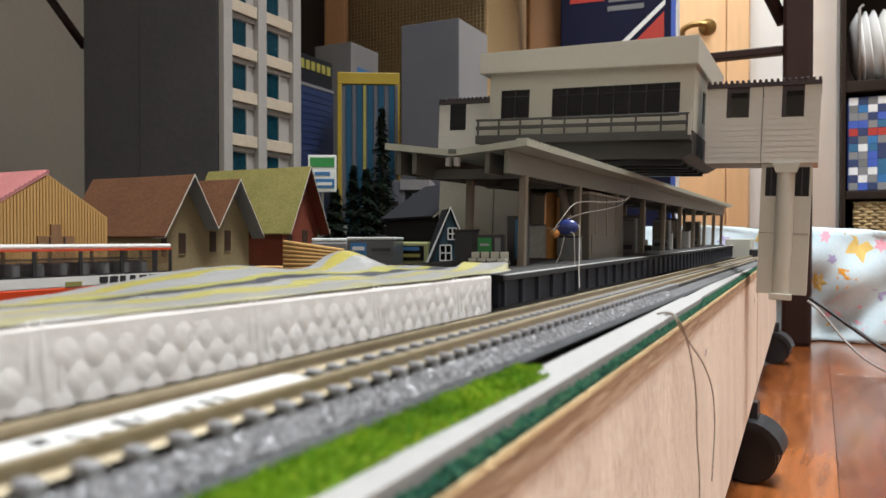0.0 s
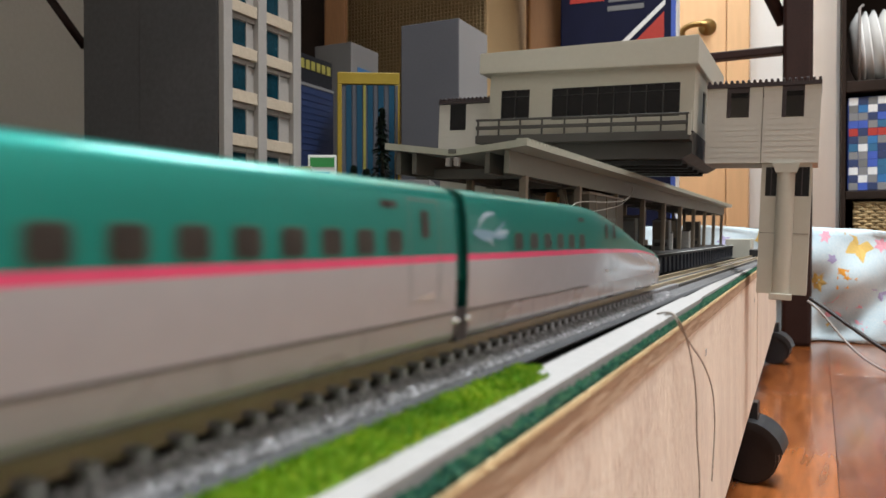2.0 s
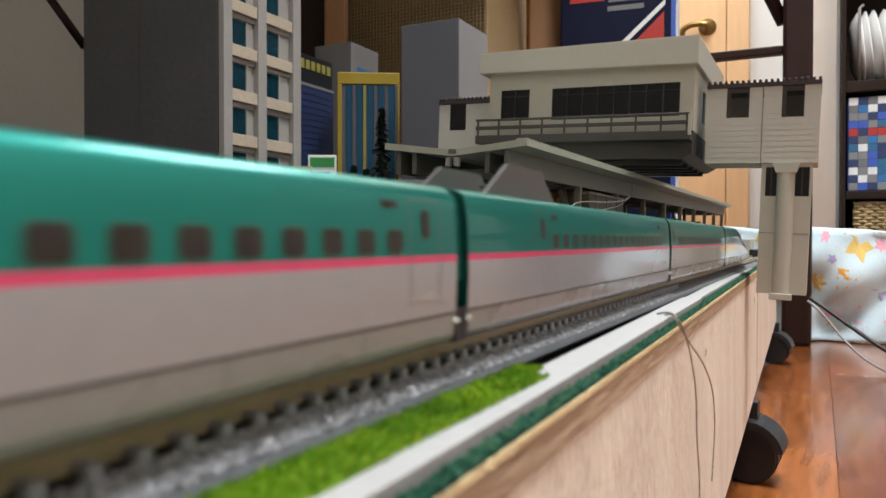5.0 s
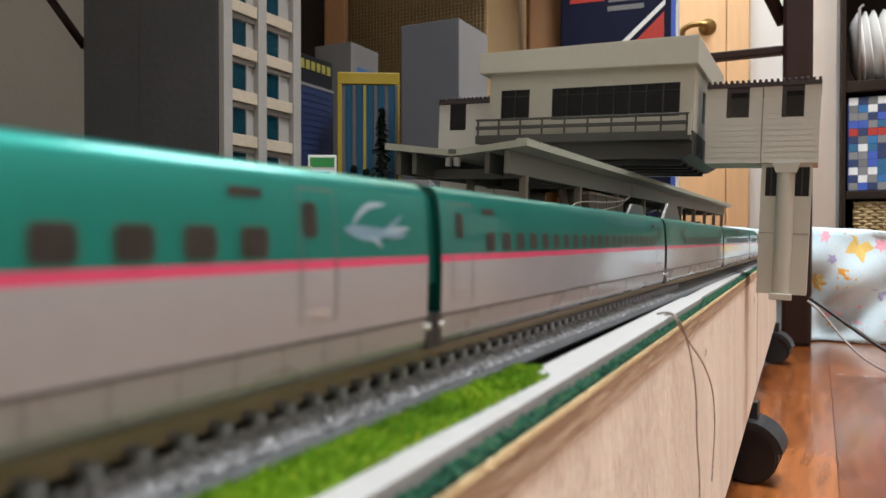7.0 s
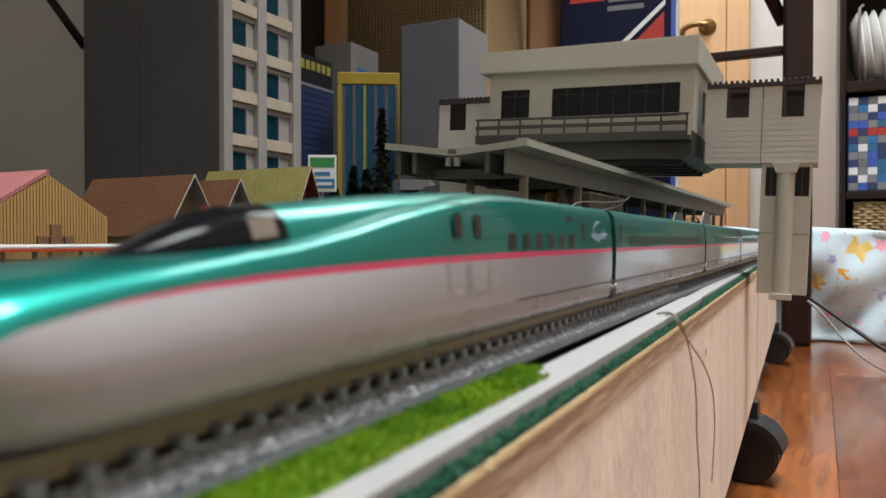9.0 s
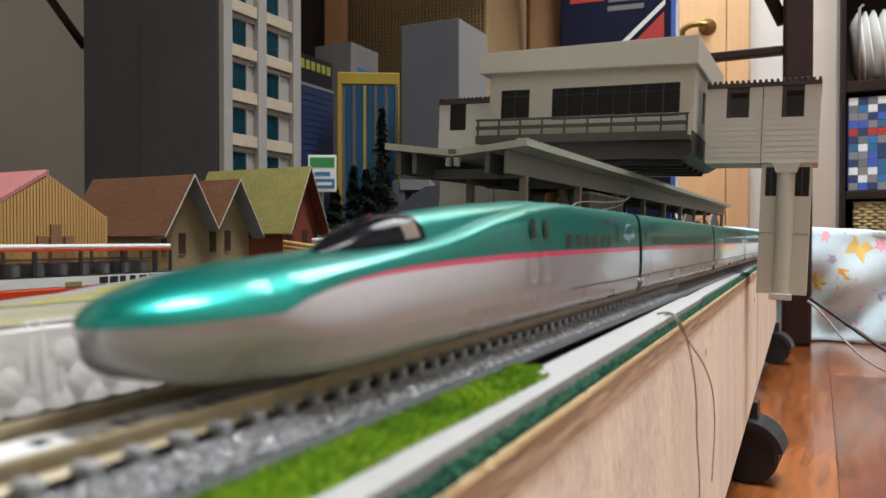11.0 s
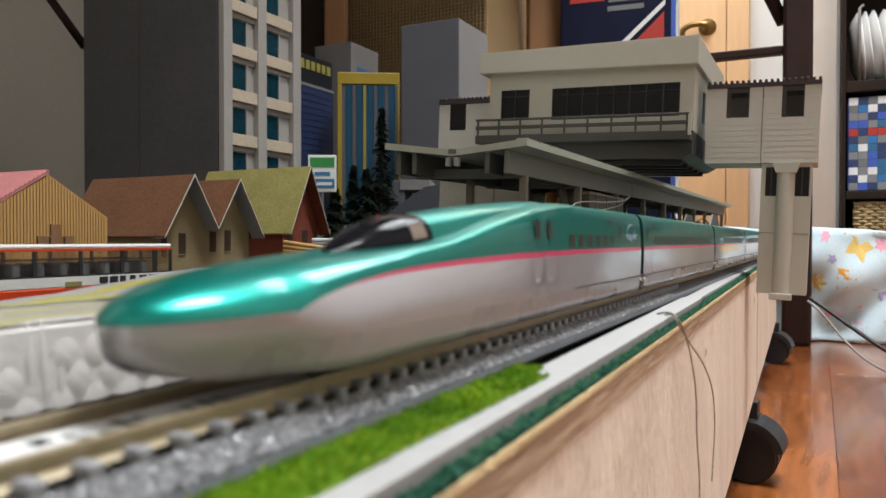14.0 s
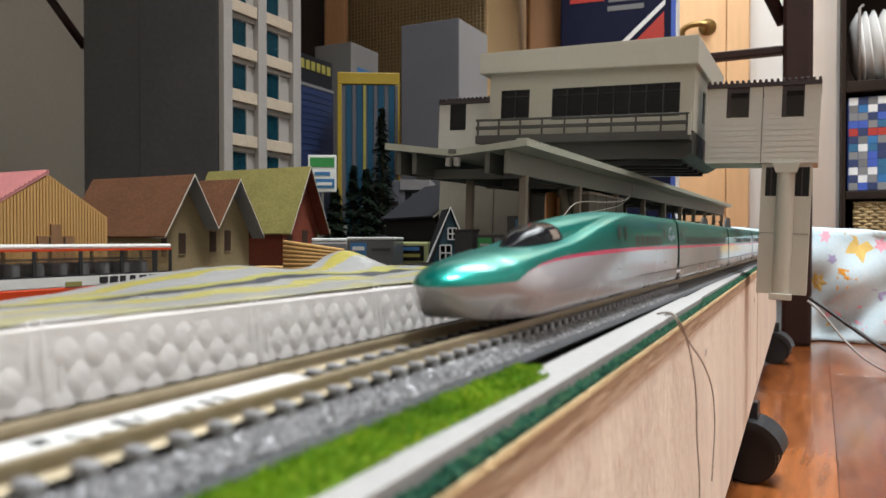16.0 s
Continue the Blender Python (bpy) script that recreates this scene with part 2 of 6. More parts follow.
def plank_material(name, hues, rough, stretch, fine):
    m = mat(name, hues[0], rough, 0, 0.2, 20, 0.06, fine, 0.5, stretch=stretch, coat=0.25)
    nt = m.node_tree
    b = nt.nodes["Principled BSDF"]
    ramp = [n for n in nt.nodes if n.type == "VALTORGB"][0]
    info = nt.nodes.new("ShaderNodeObjectInfo")
    tone = nt.nodes.new("ShaderNodeValToRGB")
    tone.color_ramp.elements[0].color, tone.color_ramp.elements[1].color = (*hues[0], 1), (*hues[1], 1)
    nt.links.new(info.outputs["Random"], tone.inputs[0])
    ramp.color_ramp.elements[0].color, ramp.color_ramp.elements[1].color = (0.28, 0.24, 0.20, 1), (1, 1, 1, 1)
    mix = nt.nodes.new("ShaderNodeMix")
    mix.data_type, mix.blend_type = "RGBA", "MULTIPLY"
    mix.inputs[0].default_value = 1.0
    nt.links.new(tone.outputs[0], mix.inputs[6])
    nt.links.new(ramp.outputs[0], mix.inputs[7])
    nt.links.new(mix.outputs[2], b.inputs["Base Color"])
    return m


PLANK = plank_material("floor_plank", [(0.24, 0.066, 0.017), (0.46, 0.15, 0.042)], 0.22, (1, 0.12, 1), 120)


def build_floor():
    fl = thing("floor", "glossy reddish-brown wooden plank floor", "floor", kind="structure")
    part("subfloor", boxes((-1.35, -1.25, -0.19, 1.45, 3.05, -0.1435)), BLACK, fl)
    me = mesh_of("plank", bevelled(-0.0373, -0.2248, -0.008, 0.0373, 0.2248, 0.0, 0.00015, 1), PLANK)
    for i in range(38):
        for k in range(9):
            ob = part("plank", me, None, fl)
            ob.location = (-1.3 + i * 0.075, -1.0 + k * 0.45 + (i % 3) * 0.15, -0.1412)


GREYCARD = mat("card_grey", (0.30, 0.28, 0.28), 0.8, 0, 0.1, 100)
DARKBASE = mat("base_sheet_dark", (0.012, 0.011, 0.010), 1.0, 0, 0.2, 60, spec=0.02)
PLATEWHITE = mat("plate_white", (0.72, 0.72, 0.72), 0.5, 0, 0.04, 60)


def build_board():
    t = thing("layout_board", "plywood model railway board with a pale wooden side", "model board", SLANT)
    part("body", boxes((-1.0, -0.5, -0.088, EDGE - 0.0004, 1.12, -0.0052)), PLY, t)
    part("core_ply", boxes((-1.0, -0.5, -0.0052, EDGE, 1.12, -0.0009)), PLYCORE, t, "brown plywood core")
    part("base_sheet", boxes((-0.98, -0.5, 0.0, EDGE - 0.0030, 1.11, 0.0004)), DARKBASE, t, "dark base sheet")
    part("edge_ply", boxes((-1.0, -0.5, -0.0009, EDGE + 0.0002, 1.12, 0.0)), PLYEDGE, t, "pale splintered plywood edge")
    part("joint", boxes((EDGE - 0.0004, 0.6, -0.086, EDGE - 0.0001, 0.6014, -0.006)), PLYCORE, t, "dark joint between two boards")
    me = mesh_of("screw", bevelled(-0.0002, -0.0012, -0.0012, 0.0003, 0.0012, 0.0012, 0.0004), SILVER)
    for y, z in ((0.262, -0.0155), (0.56, -0.02), (0.86, -0.02)):
        part("screw", me, None, t).location = (EDGE - 0.0004, y, z)
    for x, y in ((-0.0415, 0.552), (-0.052, 1.085)):
        build_caster(x, y)
    solo("turf_strip", boxes((EDGE - 0.0028, -0.3, 0.0, EDGE - 0.0001, 1.1, 0.0007)), TURF, "dark green scenic turf along the board edge", "turf", SLANT, kind="stuff")
    scatter("turf_flock", FLOCK, "dark green flock turf along the board edge", "turf",
            lambda r: (EDGE + 0.0001 - 0.0035 * r.random(), 0.03 + 0.75 * r.random() ** 1.7, 0.0004 + 0.0007 * r.random()), 9000, 0.00045, SLANT, 0.9, 5)
    t = thing("card_strip", "white card strip laid along the board edge", "card strip", SLANT)
    part("strip", bevelled(EDGE - 0.0080, -0.3, 0.0018, EDGE - 0.0016, 0.262, 0.0025, 0.0001), WHITE, t)
    part("strip", bevelled(EDGE - 0.0078, 0.2622, 0.0004, EDGE - 0.0026, 0.74, 0.0022, 0.0002), WHITE, t)
    part("backing", boxes((EDGE - 0.0080, -0.3, 0.0004, EDGE - 0.0016, 0.262, 0.0018)), GREYCARD, t)
    g = bmesh.new()
    out = []
    for k in range(26):
        u = k / 25
        y = -0.08 + 0.187 * u
        out.append((-0.0328 - 0.0014 * u + 0.0004 * math.sin(k * 1.9) - (0.0045 * max(0, (u - 0.93) / 0.07) ** 2), y))
    prism(g, [(-0.0407, -0.08)] + out + [(-0.0400, 0.1040)], 0.0004, 0.0027, "z")
    solo("grass_mat", g, GRASS, "bright green flocked grass mat beside the track", "grass mat", kind="stuff")

    g = bmesh.new()
    prism(g, [(-0.0400, -0.08)] + [(x + 0.0007 + 0.0002 * math.sin(y * 900), y) for x, y in out[:-1]], 0.0004, 0.0020, "z")
    solo("grass_mat_backing", g, GREYCARD, "torn grey paper edge under the grass mat", "paper backing", kind="stuff")
    scatter("splinters", PLYEDGE, "pale splinters along the plywood edge", "splinters",
            lambda r: (EDGE - 0.0001 + 0.0004 * r.random(), 0.03 + 0.72 * r.random() ** 1.6, -0.0010 + 0.0010 * r.random()), 2200, 0.00022, SLANT, 0.7, 21)

    def blade(r):
        u = r.random() ** 1.4
        return (-0.0406 + (0.0071 if u < 0.95 else 0.0042) * r.random(), -0.01 + 0.116 * u, 0.0026)
    scatter("grass", BLADE, "short bright green grass fibres", "grass", blade, 22000, 0.0008, None, 1, 7, True)


def build_caster(x, y):
    t = thing("caster", "black plastic twin-wheel caster under the board", "caster", pose(x, y, -0.1412, 0, 0, 86) @ Matrix.Scale(0.86, 4), group="board casters")
    for sx in (-1, 1):
        bm = bmesh.new()
        bmesh.ops.create_cone(bm, cap_ends=True, segments=40, radius1=0.0225, radius2=0.0225, depth=0.014, matrix=Matrix.Translation((0.010 * sx, 0, 0.0225)) @ pose(0, 0, 0, 0, 90, 0))
        bmesh.ops.bevel(bm, geom=[e for e in bm.edges if abs(e.verts[0].co.x - e.verts[1].co.x) < 1e-6], offset=0.002, segments=3, affect="EDGES")
        part("wheel", bm, BLACK, t, smooth=False)
    bm = bmesh.new()
    pts = [(0.0265 * math.cos(radians(a)), 0.0225 + 0.0265 * math.sin(radians(a))) for a in range(-30, 171, 8)]
    pts += [(0.0205 * math.cos(radians(a)), 0.0225 + 0.0205 * math.sin(radians(a))) for a in range(170, -31, -8)]
    prism(bm, pts, -0.019, 0.019, "x")
    part("hood", bm, BLACKSATIN, t, "rounded black fender")
    part("stem", boxes((-0.006, -0.006, 0.045, 0.006, 0.006, 0.0618)), BLACK, t)


BLACKSATIN = mat("black_satin", (0.022, 0.022, 0.024), 0.42, 0, 0.1, 60)


def build_track():
    t = thing("railway_track", "grey ballasted model railway track with brown rails", "railway track", pose(TRACK_X, 0, 0))
    bm = bmesh.new()
    prism(bm, [(-0.0105, 0.0), (0.0084, 0.0), (0.0095, 0.0029), (0.0070, 0.0043), (0.0046, 0.0041), (-0.0046, 0.0041), (-0.0070, 0.0043), (-0.0095, 0.0030)], -0.3, 0.262)
    part("roadbed", bm, BALLAST, t)
    bm = bmesh.new()
    prism(bm, [(-0.0105, 0.0), (0.0084, 0.0), (0.0095, 0.0027), (0.0070, 0.0041), (-0.0070, 0.0041), (-0.0095, 0.0028)], 0.2625, 1.1)
    part("roadbed", bm, BALLASTPALE, t, "paler grey roadbed section")
    bm = bmesh.new()
    prism(bm, [(0.0092, 0.0019), (0.0106, 0.0019), (0.0104, 0.0024), (0.0101, 0.0028), (0.0096, 0.0030), (0.0092, 0.0026)], -0.3, 1.1)
    part("bed_skirt", bm, BED, t, "smooth grey roadbed edge")
    for sx in (-1, 1):
        x = sx * 0.0049
        bm = bmesh.new()
        prism(bm, [(x - 0.0009, 0.0051), (x + 0.0009, 0.0051), (x + 0.00025, 0.0056), (x + 0.00025, 0.0063), (x + 0.00045, 0.0065), (x + 0.00045, 0.007), (x - 0.00045, 0.007), (x - 0.00045, 0.0065), (x - 0.00025, 0.0063), (x - 0.00025, 0.0056)], -0.3, 1.1)
        part("rail", bm, RAIL, t, "brown weathered metal rail")
    me = mesh_of("sleeper", bevelled(-0.0067, -0.0012, 0.0038, 0.0067, 0.0012, 0.0053, 0.0001, 1), SLEEPER)
    clip = mesh_of("rail_chair", bevelled(-0.0011, -0.0007, 0.0038, 0.0010, 0.0007, 0.0058, 0.0002, 1), CHAIR)
    for i in range(204):
        y = -0.0081 + i * 0.00447
        ob = part("sleeper", me, None, t)
        ob.location.y = y
        if i < 66:
            for x in (0.0061, -0.0037):
                c = part("rail_chair", clip, None, ob)
                c.location = (x, 0.0, 0.0 if x > 0 else -0.0003)
    scatter("ballast_grains", GRAIN, "glittering grey ballast grains beside the rails", "ballast",
            lambda r: (lambda v, y: (TRACK_X + 0.0068 + v * 0.0031, y, 0.0045 - v * 0.0015))(r.random(), 0.01 + 0.25 * r.random() ** 1.6), 16000, 0.00042, None, 0.8, 11)
    scatter("ballast_grains", GRAIN, "grey ballast grains between the rails", "ballast",
            lambda r: (TRACK_X - 0.0082 + 0.0158 * r.random(), 0.02 + 0.24 * r.random() ** 1.5, 0.0041), 6000, 0.00035, None, 0.7, 12)
    # white printed plate between the rails
    pl = thing("track_plate", "white printed plate lying between the rails", "track plate", pose(TRACK_X, 0, 0))
    part("plate", bevelled(-0.0036, -0.02, 0.0051, 0.0036, 0.0705, 0.0059, 0.0002), PLATEWHITE, pl)
    rnd = random.Random(4)
    for k in range(9):
        y = 0.0375 + k * 0.0024 + rnd.uniform(-0.0003, 0.0003)
        for q in range(2):
            x = rnd.uniform(-0.0024, 0.0010)
            part("print_bar", boxes((x, y, 0.0059, x + rnd.uniform(0.0010, 0.0026), y + rnd.uniform(0.0005, 0.0017), 0.00594)), BLACK, pl)
    part("print_bar", boxes((-0.0022, 0.0298, 0.0059, 0.0022, 0.0302, 0.00594)), BLACK, pl)


BALLASTPALE = mat("ballast_pale", (0.11, 0.11, 0.115), 0.6, 0, 0.35, 350, 0.8, 900)


def build_tray():
    t = thing("foam_tray", "white knobbly foam packing tray beside the track", "foam tray")
    part("block", bevelled(-0.108, -0.06, 0.0, -0.0862, 0.2045, 0.0113, 0.0007), FOAM, t)
    rnd = random.Random(8)
    bm = bmesh.new()
    bmesh.ops.create_uvsphere(bm, u_segments=20, v_segments=12, radius=1.0)
    for v in bm.verts:
        v.co = Vector((v.co.x * 0.0007 - 0.00044, v.co.y * 0.0030, v.co.z * 0.0038))
    knob = mesh_of("knob", bm, FOAM)
    for p in knob.polygons:
        p.use_smooth = True
    for row, z in enumerate((0.0004, 0.0037, 0.0070)):
        for k in range(41):
            y = 0.004 + k * 0.0050 + (0.0025 if row % 2 else 0)
            if y > 0.2025:
                continue
            ob = part("knob", knob, None, t)
            ob.location = (-0.08627 + rnd.uniform(-0.00003, 0.00003), y + rnd.uniform(-0.0004, 0.0004), z + rnd.uniform(-0.0004, 0.0004))
            ob.scale = (rnd.uniform(0.75, 0.95), rnd.uniform(0.82, 1.0), rnd.uniform(0.85, 1.05))
            if k % 8 == 3 and row:
                ob.scale = (0.7, 0.28, 1.25)
                rib = part("knob", knob, None, t)
                rib.location, rib.scale = (-0.08625, y + 0.0021, z), (0.7, 0.28, 1.25)
    for k in range(9):
        ob = part("knob", knob, None, t)
        ob.location = (-0.09 - k * 0.004, 0.2045, 0.005 + 0.003 * (k % 2))
        ob.rotation_euler.z = radians(90)
    # crumpled printed film over the tray
    nx, ny = 60, 110
    verts, faces = [], []
    for j in range(ny + 1):
        for i in range(nx + 1):
            u, v = i / nx, j / ny
            x, y = -0.0863 - 0.0003 * noise.noise((v * 20, 0, 4)) - 0.0490 * u, -0.05 + 0.268 * v
            far = smooth01(y, 0.07, 0.15)
            z = 0.01136 - 0.0018 * smooth01(u, 0.45, 1.0) * (1 - far) + 0.0004 * far * (noise.noise((x * 60, y * 45, 9)) + 1) + 0.0002 * (noise.noise((x * 60, y * 45, 0)) + 1) * min(1, u * 8) + 0.0012 * u * far * (noise.noise((x * 25, y * 18, 3)) + 0.6)
            z += 0.0055 * math.exp(-((y - 0.192) / 0.008) ** 2 - ((x + 0.130) / 0.012) ** 2)
            z += 0.0026 * math.exp(-((y - 0.14) / 0.03) ** 2) * smooth01(u, 0.3, 0.9)
            if v > 0.95:
                z += 0.0022 * ((v - 0.95) / 0.05) ** 2 * (1 if 0.05 < u < 0.35 else 0.25)
                y += 0.012 * (v - 0.95) / 0.05 * math.exp(-((u - 0.15) / 0.12) ** 2)
            z += 0.0004 * noise.noise((x * 160, y * 110, 2)) * min(1, u * 12)
            verts.append((x, y, max(z, 0.0098 if u > 0.5 else 0.01133)))
    for j in range(ny):
        for i in range(nx):
            a = j * (nx + 1) + i
            faces.append((a, a + 1, a + nx + 2, a + nx + 1))
    me = bpy.data.meshes.new("printed_film")
    me.from_pydata(verts, [], faces)
    me.materials.append(film_material())
    for p in me.polygons:
        p.use_smooth = True
    ob = tagged(new("printed_film", me), "crumpled translucent film printed yellow and black on the tray", "plastic film")
    ob.modifiers.new("thickness", "SOLIDIFY").thickness = 0.00012


def smooth01(u, a, b):
    t = max(0, min(1, (u - a) / (b - a)))
    return t * t * (3 - 2 * t)


def film_material():
    m = mat("film_print", (0.62, 0.62, 0.60), 0.3, 0, 0.06, 60, 0.2, 300)
    nt = m.node_tree
    b = nt.nodes["Principled BSDF"]
    co = nt.nodes.new("ShaderNodeTexCoord")
    sep = nt.nodes.new("ShaderNodeSeparateXYZ")
    wob = nt.nodes.new("ShaderNodeTexNoise")
    wob.inputs["Scale"].default_value = 28
    wob.inputs["Detail"].default_value = 4
    nt.links.new(co.outputs["Object"], wob.inputs["Vector"])
    nt.links.new(co.outputs["Object"], sep.inputs[0])
    pos = nt.nodes.new("ShaderNodeMath")
    pos.operation = "MULTIPLY_ADD"
    pos.inputs[1].default_value = 0.022
    nt.links.new(wob.outputs["Fac"], pos.inputs[0])
    nt.links.new(sep.outputs["X"], pos.inputs[2])
    rng = nt.nodes.new("ShaderNodeMapRange")
    rng.inputs["From Min"].default_value, rng.inputs["From Max"].default_value = -0.126, -0.070
    nt.links.new(pos.outputs[0], rng.inputs["Value"])
    band = nt.nodes.new("ShaderNodeValToRGB")
    band.color_ramp.interpolation = "CONSTANT"
    cols = [(0.0, (0.30, 0.30, 0.295)), (0.16, (0.37, 0.32, 0.08)), (0.24, (0.30, 0.30, 0.295)), (0.40, (0.36, 0.34, 0.10)), (0.47, (0.06, 0.063, 0.075)), (0.56, (0.31, 0.31, 0.30)), (0.64, (0.40, 0.36, 0.12)), (0.73, (0.31, 0.305, 0.29)), (0.85, (0.36, 0.34, 0.20)), (0.93, (0.44, 0.425, 0.41))]
    band.color_ramp.elements[0].color = (*cols[0][1], 1)
    band.color_ramp.elements[1].position, band.color_ramp.elements[1].color = cols[1][0], (*cols[1][1], 1)
    for p, c in cols[2:]:
        band.color_ramp.elements.new(p).color = (*c, 1)
    nt.links.new(rng.outputs[0], band.inputs[0])
    nt.links.new(band.outputs[0], b.inputs["Base Color"])
    return m


# ---- the train ----
CARLEN = 0.157


def ring(w, zb, zs0, zs1, zt, zk, flat=1.0, lean=0.0, zc=None, tuck=0.0):
    """Half outline of the body from skirt to roof crown: x, z. flat: 1 for upright flanks under a shouldered roof, 0 for a dome. lean: how far the stripe stands in from the hip at zc. tuck: how far the chin draws in below."""
    h = zt - zs1
    zc = zc if zc is not None else zk + 0.65 * (zs0 - zk)
    u = 0.95 - tuck
    pts = [(0.0, zb), (u * w, zb), ((u + 0.02 + 0.2 * tuck) * w, zb + 0.3 * (zk - zb)), ((0.985 - 0.42 * tuck) * w, zk), ((0.99 - 0.25 * tuck) * w, zk + 0.3 * (zc - zk)), ((1 - 0.06 * tuck) * w, zc), ((1 - lean) * w, zs0), ((0.998 - lean) * w, zs1)]
    boxy = ((0.990, 0.28), (0.972, 0.55), (0.945, 0.76), (0.905, 0.87), (0.83, 0.935), (0.66, 0.975), (0.38, 0.995), (0.0, 1.0))
    for a, (bx, bz) in zip((10, 24, 38, 51, 63, 74, 83, 90), boxy):
        r = radians(a)
        rx, rz = (math.cos(r) ** 1.1 if a < 90 else 0.0), math.sin(r)
        pts.append(((0.998 - lean) * w * (bx * flat + rx * (1 - flat)), zs1 + h * (bz * flat + rz * (1 - flat))))
    return pts


BANDS = [("skirt", 0, 3), ("lower_body", 3, 6), ("stripe", 6, 7), ("upper_body", 7, 15)]


def loft(stations, lo, hi, both=True):
    bm = bmesh.new()
    for sx in (1, -1):
        rows = [[bm.verts.new((sx * x, y, z)) for x, z in rg[lo:hi + 1]] for y, rg in stations]
        for a, b in zip(rows, rows[1:]):
            for k in range(hi - lo):
                q = (a[k], b[k], b[k + 1], a[k + 1])
                bm.faces.new(q if sx > 0 else q[::-1])
    bmesh.ops.remove_doubles(bm, verts=bm.verts[:], dist=0.00002)
    bmesh.ops.recalc_face_normals(bm, faces=bm.faces[:])
    return bm


NORMAL = (0.0104, 0.0016, 0.0119, 0.0128, 0.0221, 0.0052)


def table(x, pairs):
    for (a, u), (b, v) in zip(pairs, pairs[1:]):
        if x <= b:
            t = (x - a) / (b - a)
            return u + (v - u) * t
    return pairs[-1][1]


def nose_ring(s):
    """Outline s millimetres behind the tip."""
    mm = 0.001
    w = 10.4 * (1 - (1 - min(s, 32) / 32) ** 2.4) ** 0.5 * (0.955 + 0.045 * smooth01(s, 14.5, 18))
    zt = table(s, [(0, 7.7), (0.5, 8.5), (1.5, 9.4), (3, 10.1), (6, 11.0), (10, 11.75), (16, 12.45), (22, 12.9), (34, 13.4), (46, 14.4), (56, 16.1), (64, 17.8), (76, 19.7), (84, 20.9), (92, 21.7), (100, 22.1), (200, 22.1)])
    zs = table(s, [(0, 7.5), (8, 7.75), (15.0, 7.85), (16.2, 8.35), (18.0, 9.0), (21, 9.6), (26, 10.35), (32, 10.9), (40, 11.35), (50, 11.7), (70, 12.1), (100, 12.35), (200, 12.35)])
    th = table(s, [(0, 0.01), (22, 0.02), (28, 0.3), (40, 0.6), (60, 0.85), (90, 0.9), (200, 0.9)])
    zb = table(s, [(0, 7.0), (0.5, 5.9), (1.5, 4.5), (3, 3.5), (6, 2.3), (10, 1.75), (16, 1.6), (24, 1.6), (200, 1.6)])
    zk = table(s, [(0, 7.2), (1, 6.2), (4, 5.2), (10, 4.9), (30, 5.05), (50, 5.2), (200, 5.2)])
    zc = table(s, [(0, 7.35), (14, 7.0), (15.5, 6.6), (22, 7.3), (32, 8.0), (50, 8.6), (90, 9.6), (200, 9.6)])
    lean = table(s, [(0, 0.0), (13, 0.0), (15, 0.025), (17, 0.065), (20, 0.11), (24, 0.14), (32, 0.15), (45, 0.10), (70, 0.03), (90, 0.0), (200, 0.0)])
    flat = smooth01(s, 12, 48)
    tuck = 0.27 * (1 - smooth01(s, 12, 22))
    return ring(max(w, 0.05) * mm, zb * mm, (zs - th / 2) * mm, (zs + th / 2) * mm, zt * mm, zk * mm, flat, lean, zc * mm, tuck)


def side_x(z):
    rg = ring(*NORMAL)
    for (xa, za), (xb, zb) in zip(rg[1:], rg[2:]):
        if za <= z <= zb:
            return xa + (xb - xa) * (z - za) / (zb - za + 1e-9)
    return rg[6][0]


def side_panel(bm, y0, y1, z0, z1, r=0.0005, lift=0.00008, mi=0, sides=(1, -1)):
    """A rounded rectangular pane lying on the flanks of a straight body."""
    for sx in sides:
        loop = []
        for cy, cz, a0 in ((y1 - r, z1 - r, 0), (y0 + r, z1 - r, 90), (y0 + r, z0 + r, 180), (y1 - r, z0 + r, 270)):
            for a in (0, 45, 90):
                y, z = cy + r * math.cos(radians(a0 + a)), cz + r * math.sin(radians(a0 + a))
                loop.append(bm.verts.new((sx * (side_x(z) + lift), y, z)))
        f = bm.faces.new(loop if sx < 0 else loop[::-1])
        f.material_index = mi


def dome_ring(s):
    """Cross-section of the raised cab: half width, base height, top height."""
    w = table(s, [(30, 0.2), (32, 1.6), (35, 3.0), (40, 4.4), (46, 5.2), (54, 5.7), (70, 6.0), (94, 6.2)])
    top = table(s, [(30, 12.9), (32, 13.6), (38, 16.2), (44, 17.8), (50, 18.5), (56, 19.0), (64, 19.9), (76, 20.9), (94, 22.15)])
    base = table(s, [(30, 12.6), (40, 13.2), (50, 14.2), (60, 16.2), (72, 18.2), (94, 21.0)])
    pts = []
    for a in range(0, 91, 10):
        r = radians(a)
        pts.append((w * 0.001 * math.cos(r) ** 0.8 if a < 90 else 0.0, (base + (top - base) * math.sin(r) ** 0.9) * 0.001))
    return pts


def dome(where, s0, s1, lift=0.0, k0=0, k1=9, n=14, sides=(1, -1)):
    bm = bmesh.new()
    for sx in sides:
        rows = []
        for i in range(n + 1):
            s = s0 + (s1 - s0) * i / n
            g = 1 + lift
            rows.append([bm.verts.new((sx * x * g, where(s), z + lift * 0.004)) for x, z in dome_ring(s)[k0:k1 + 1]])
        for a, b in zip(rows, rows[1:]):
            for k in range(k1 - k0):
                bm.faces.new((a[k], b[k], b[k + 1], a[k + 1]))
    bmesh.ops.remove_doubles(bm, verts=bm.verts[:], dist=0.00002)
    bmesh.ops.recalc_face_normals(bm, faces=bm.faces[:])
    return bm


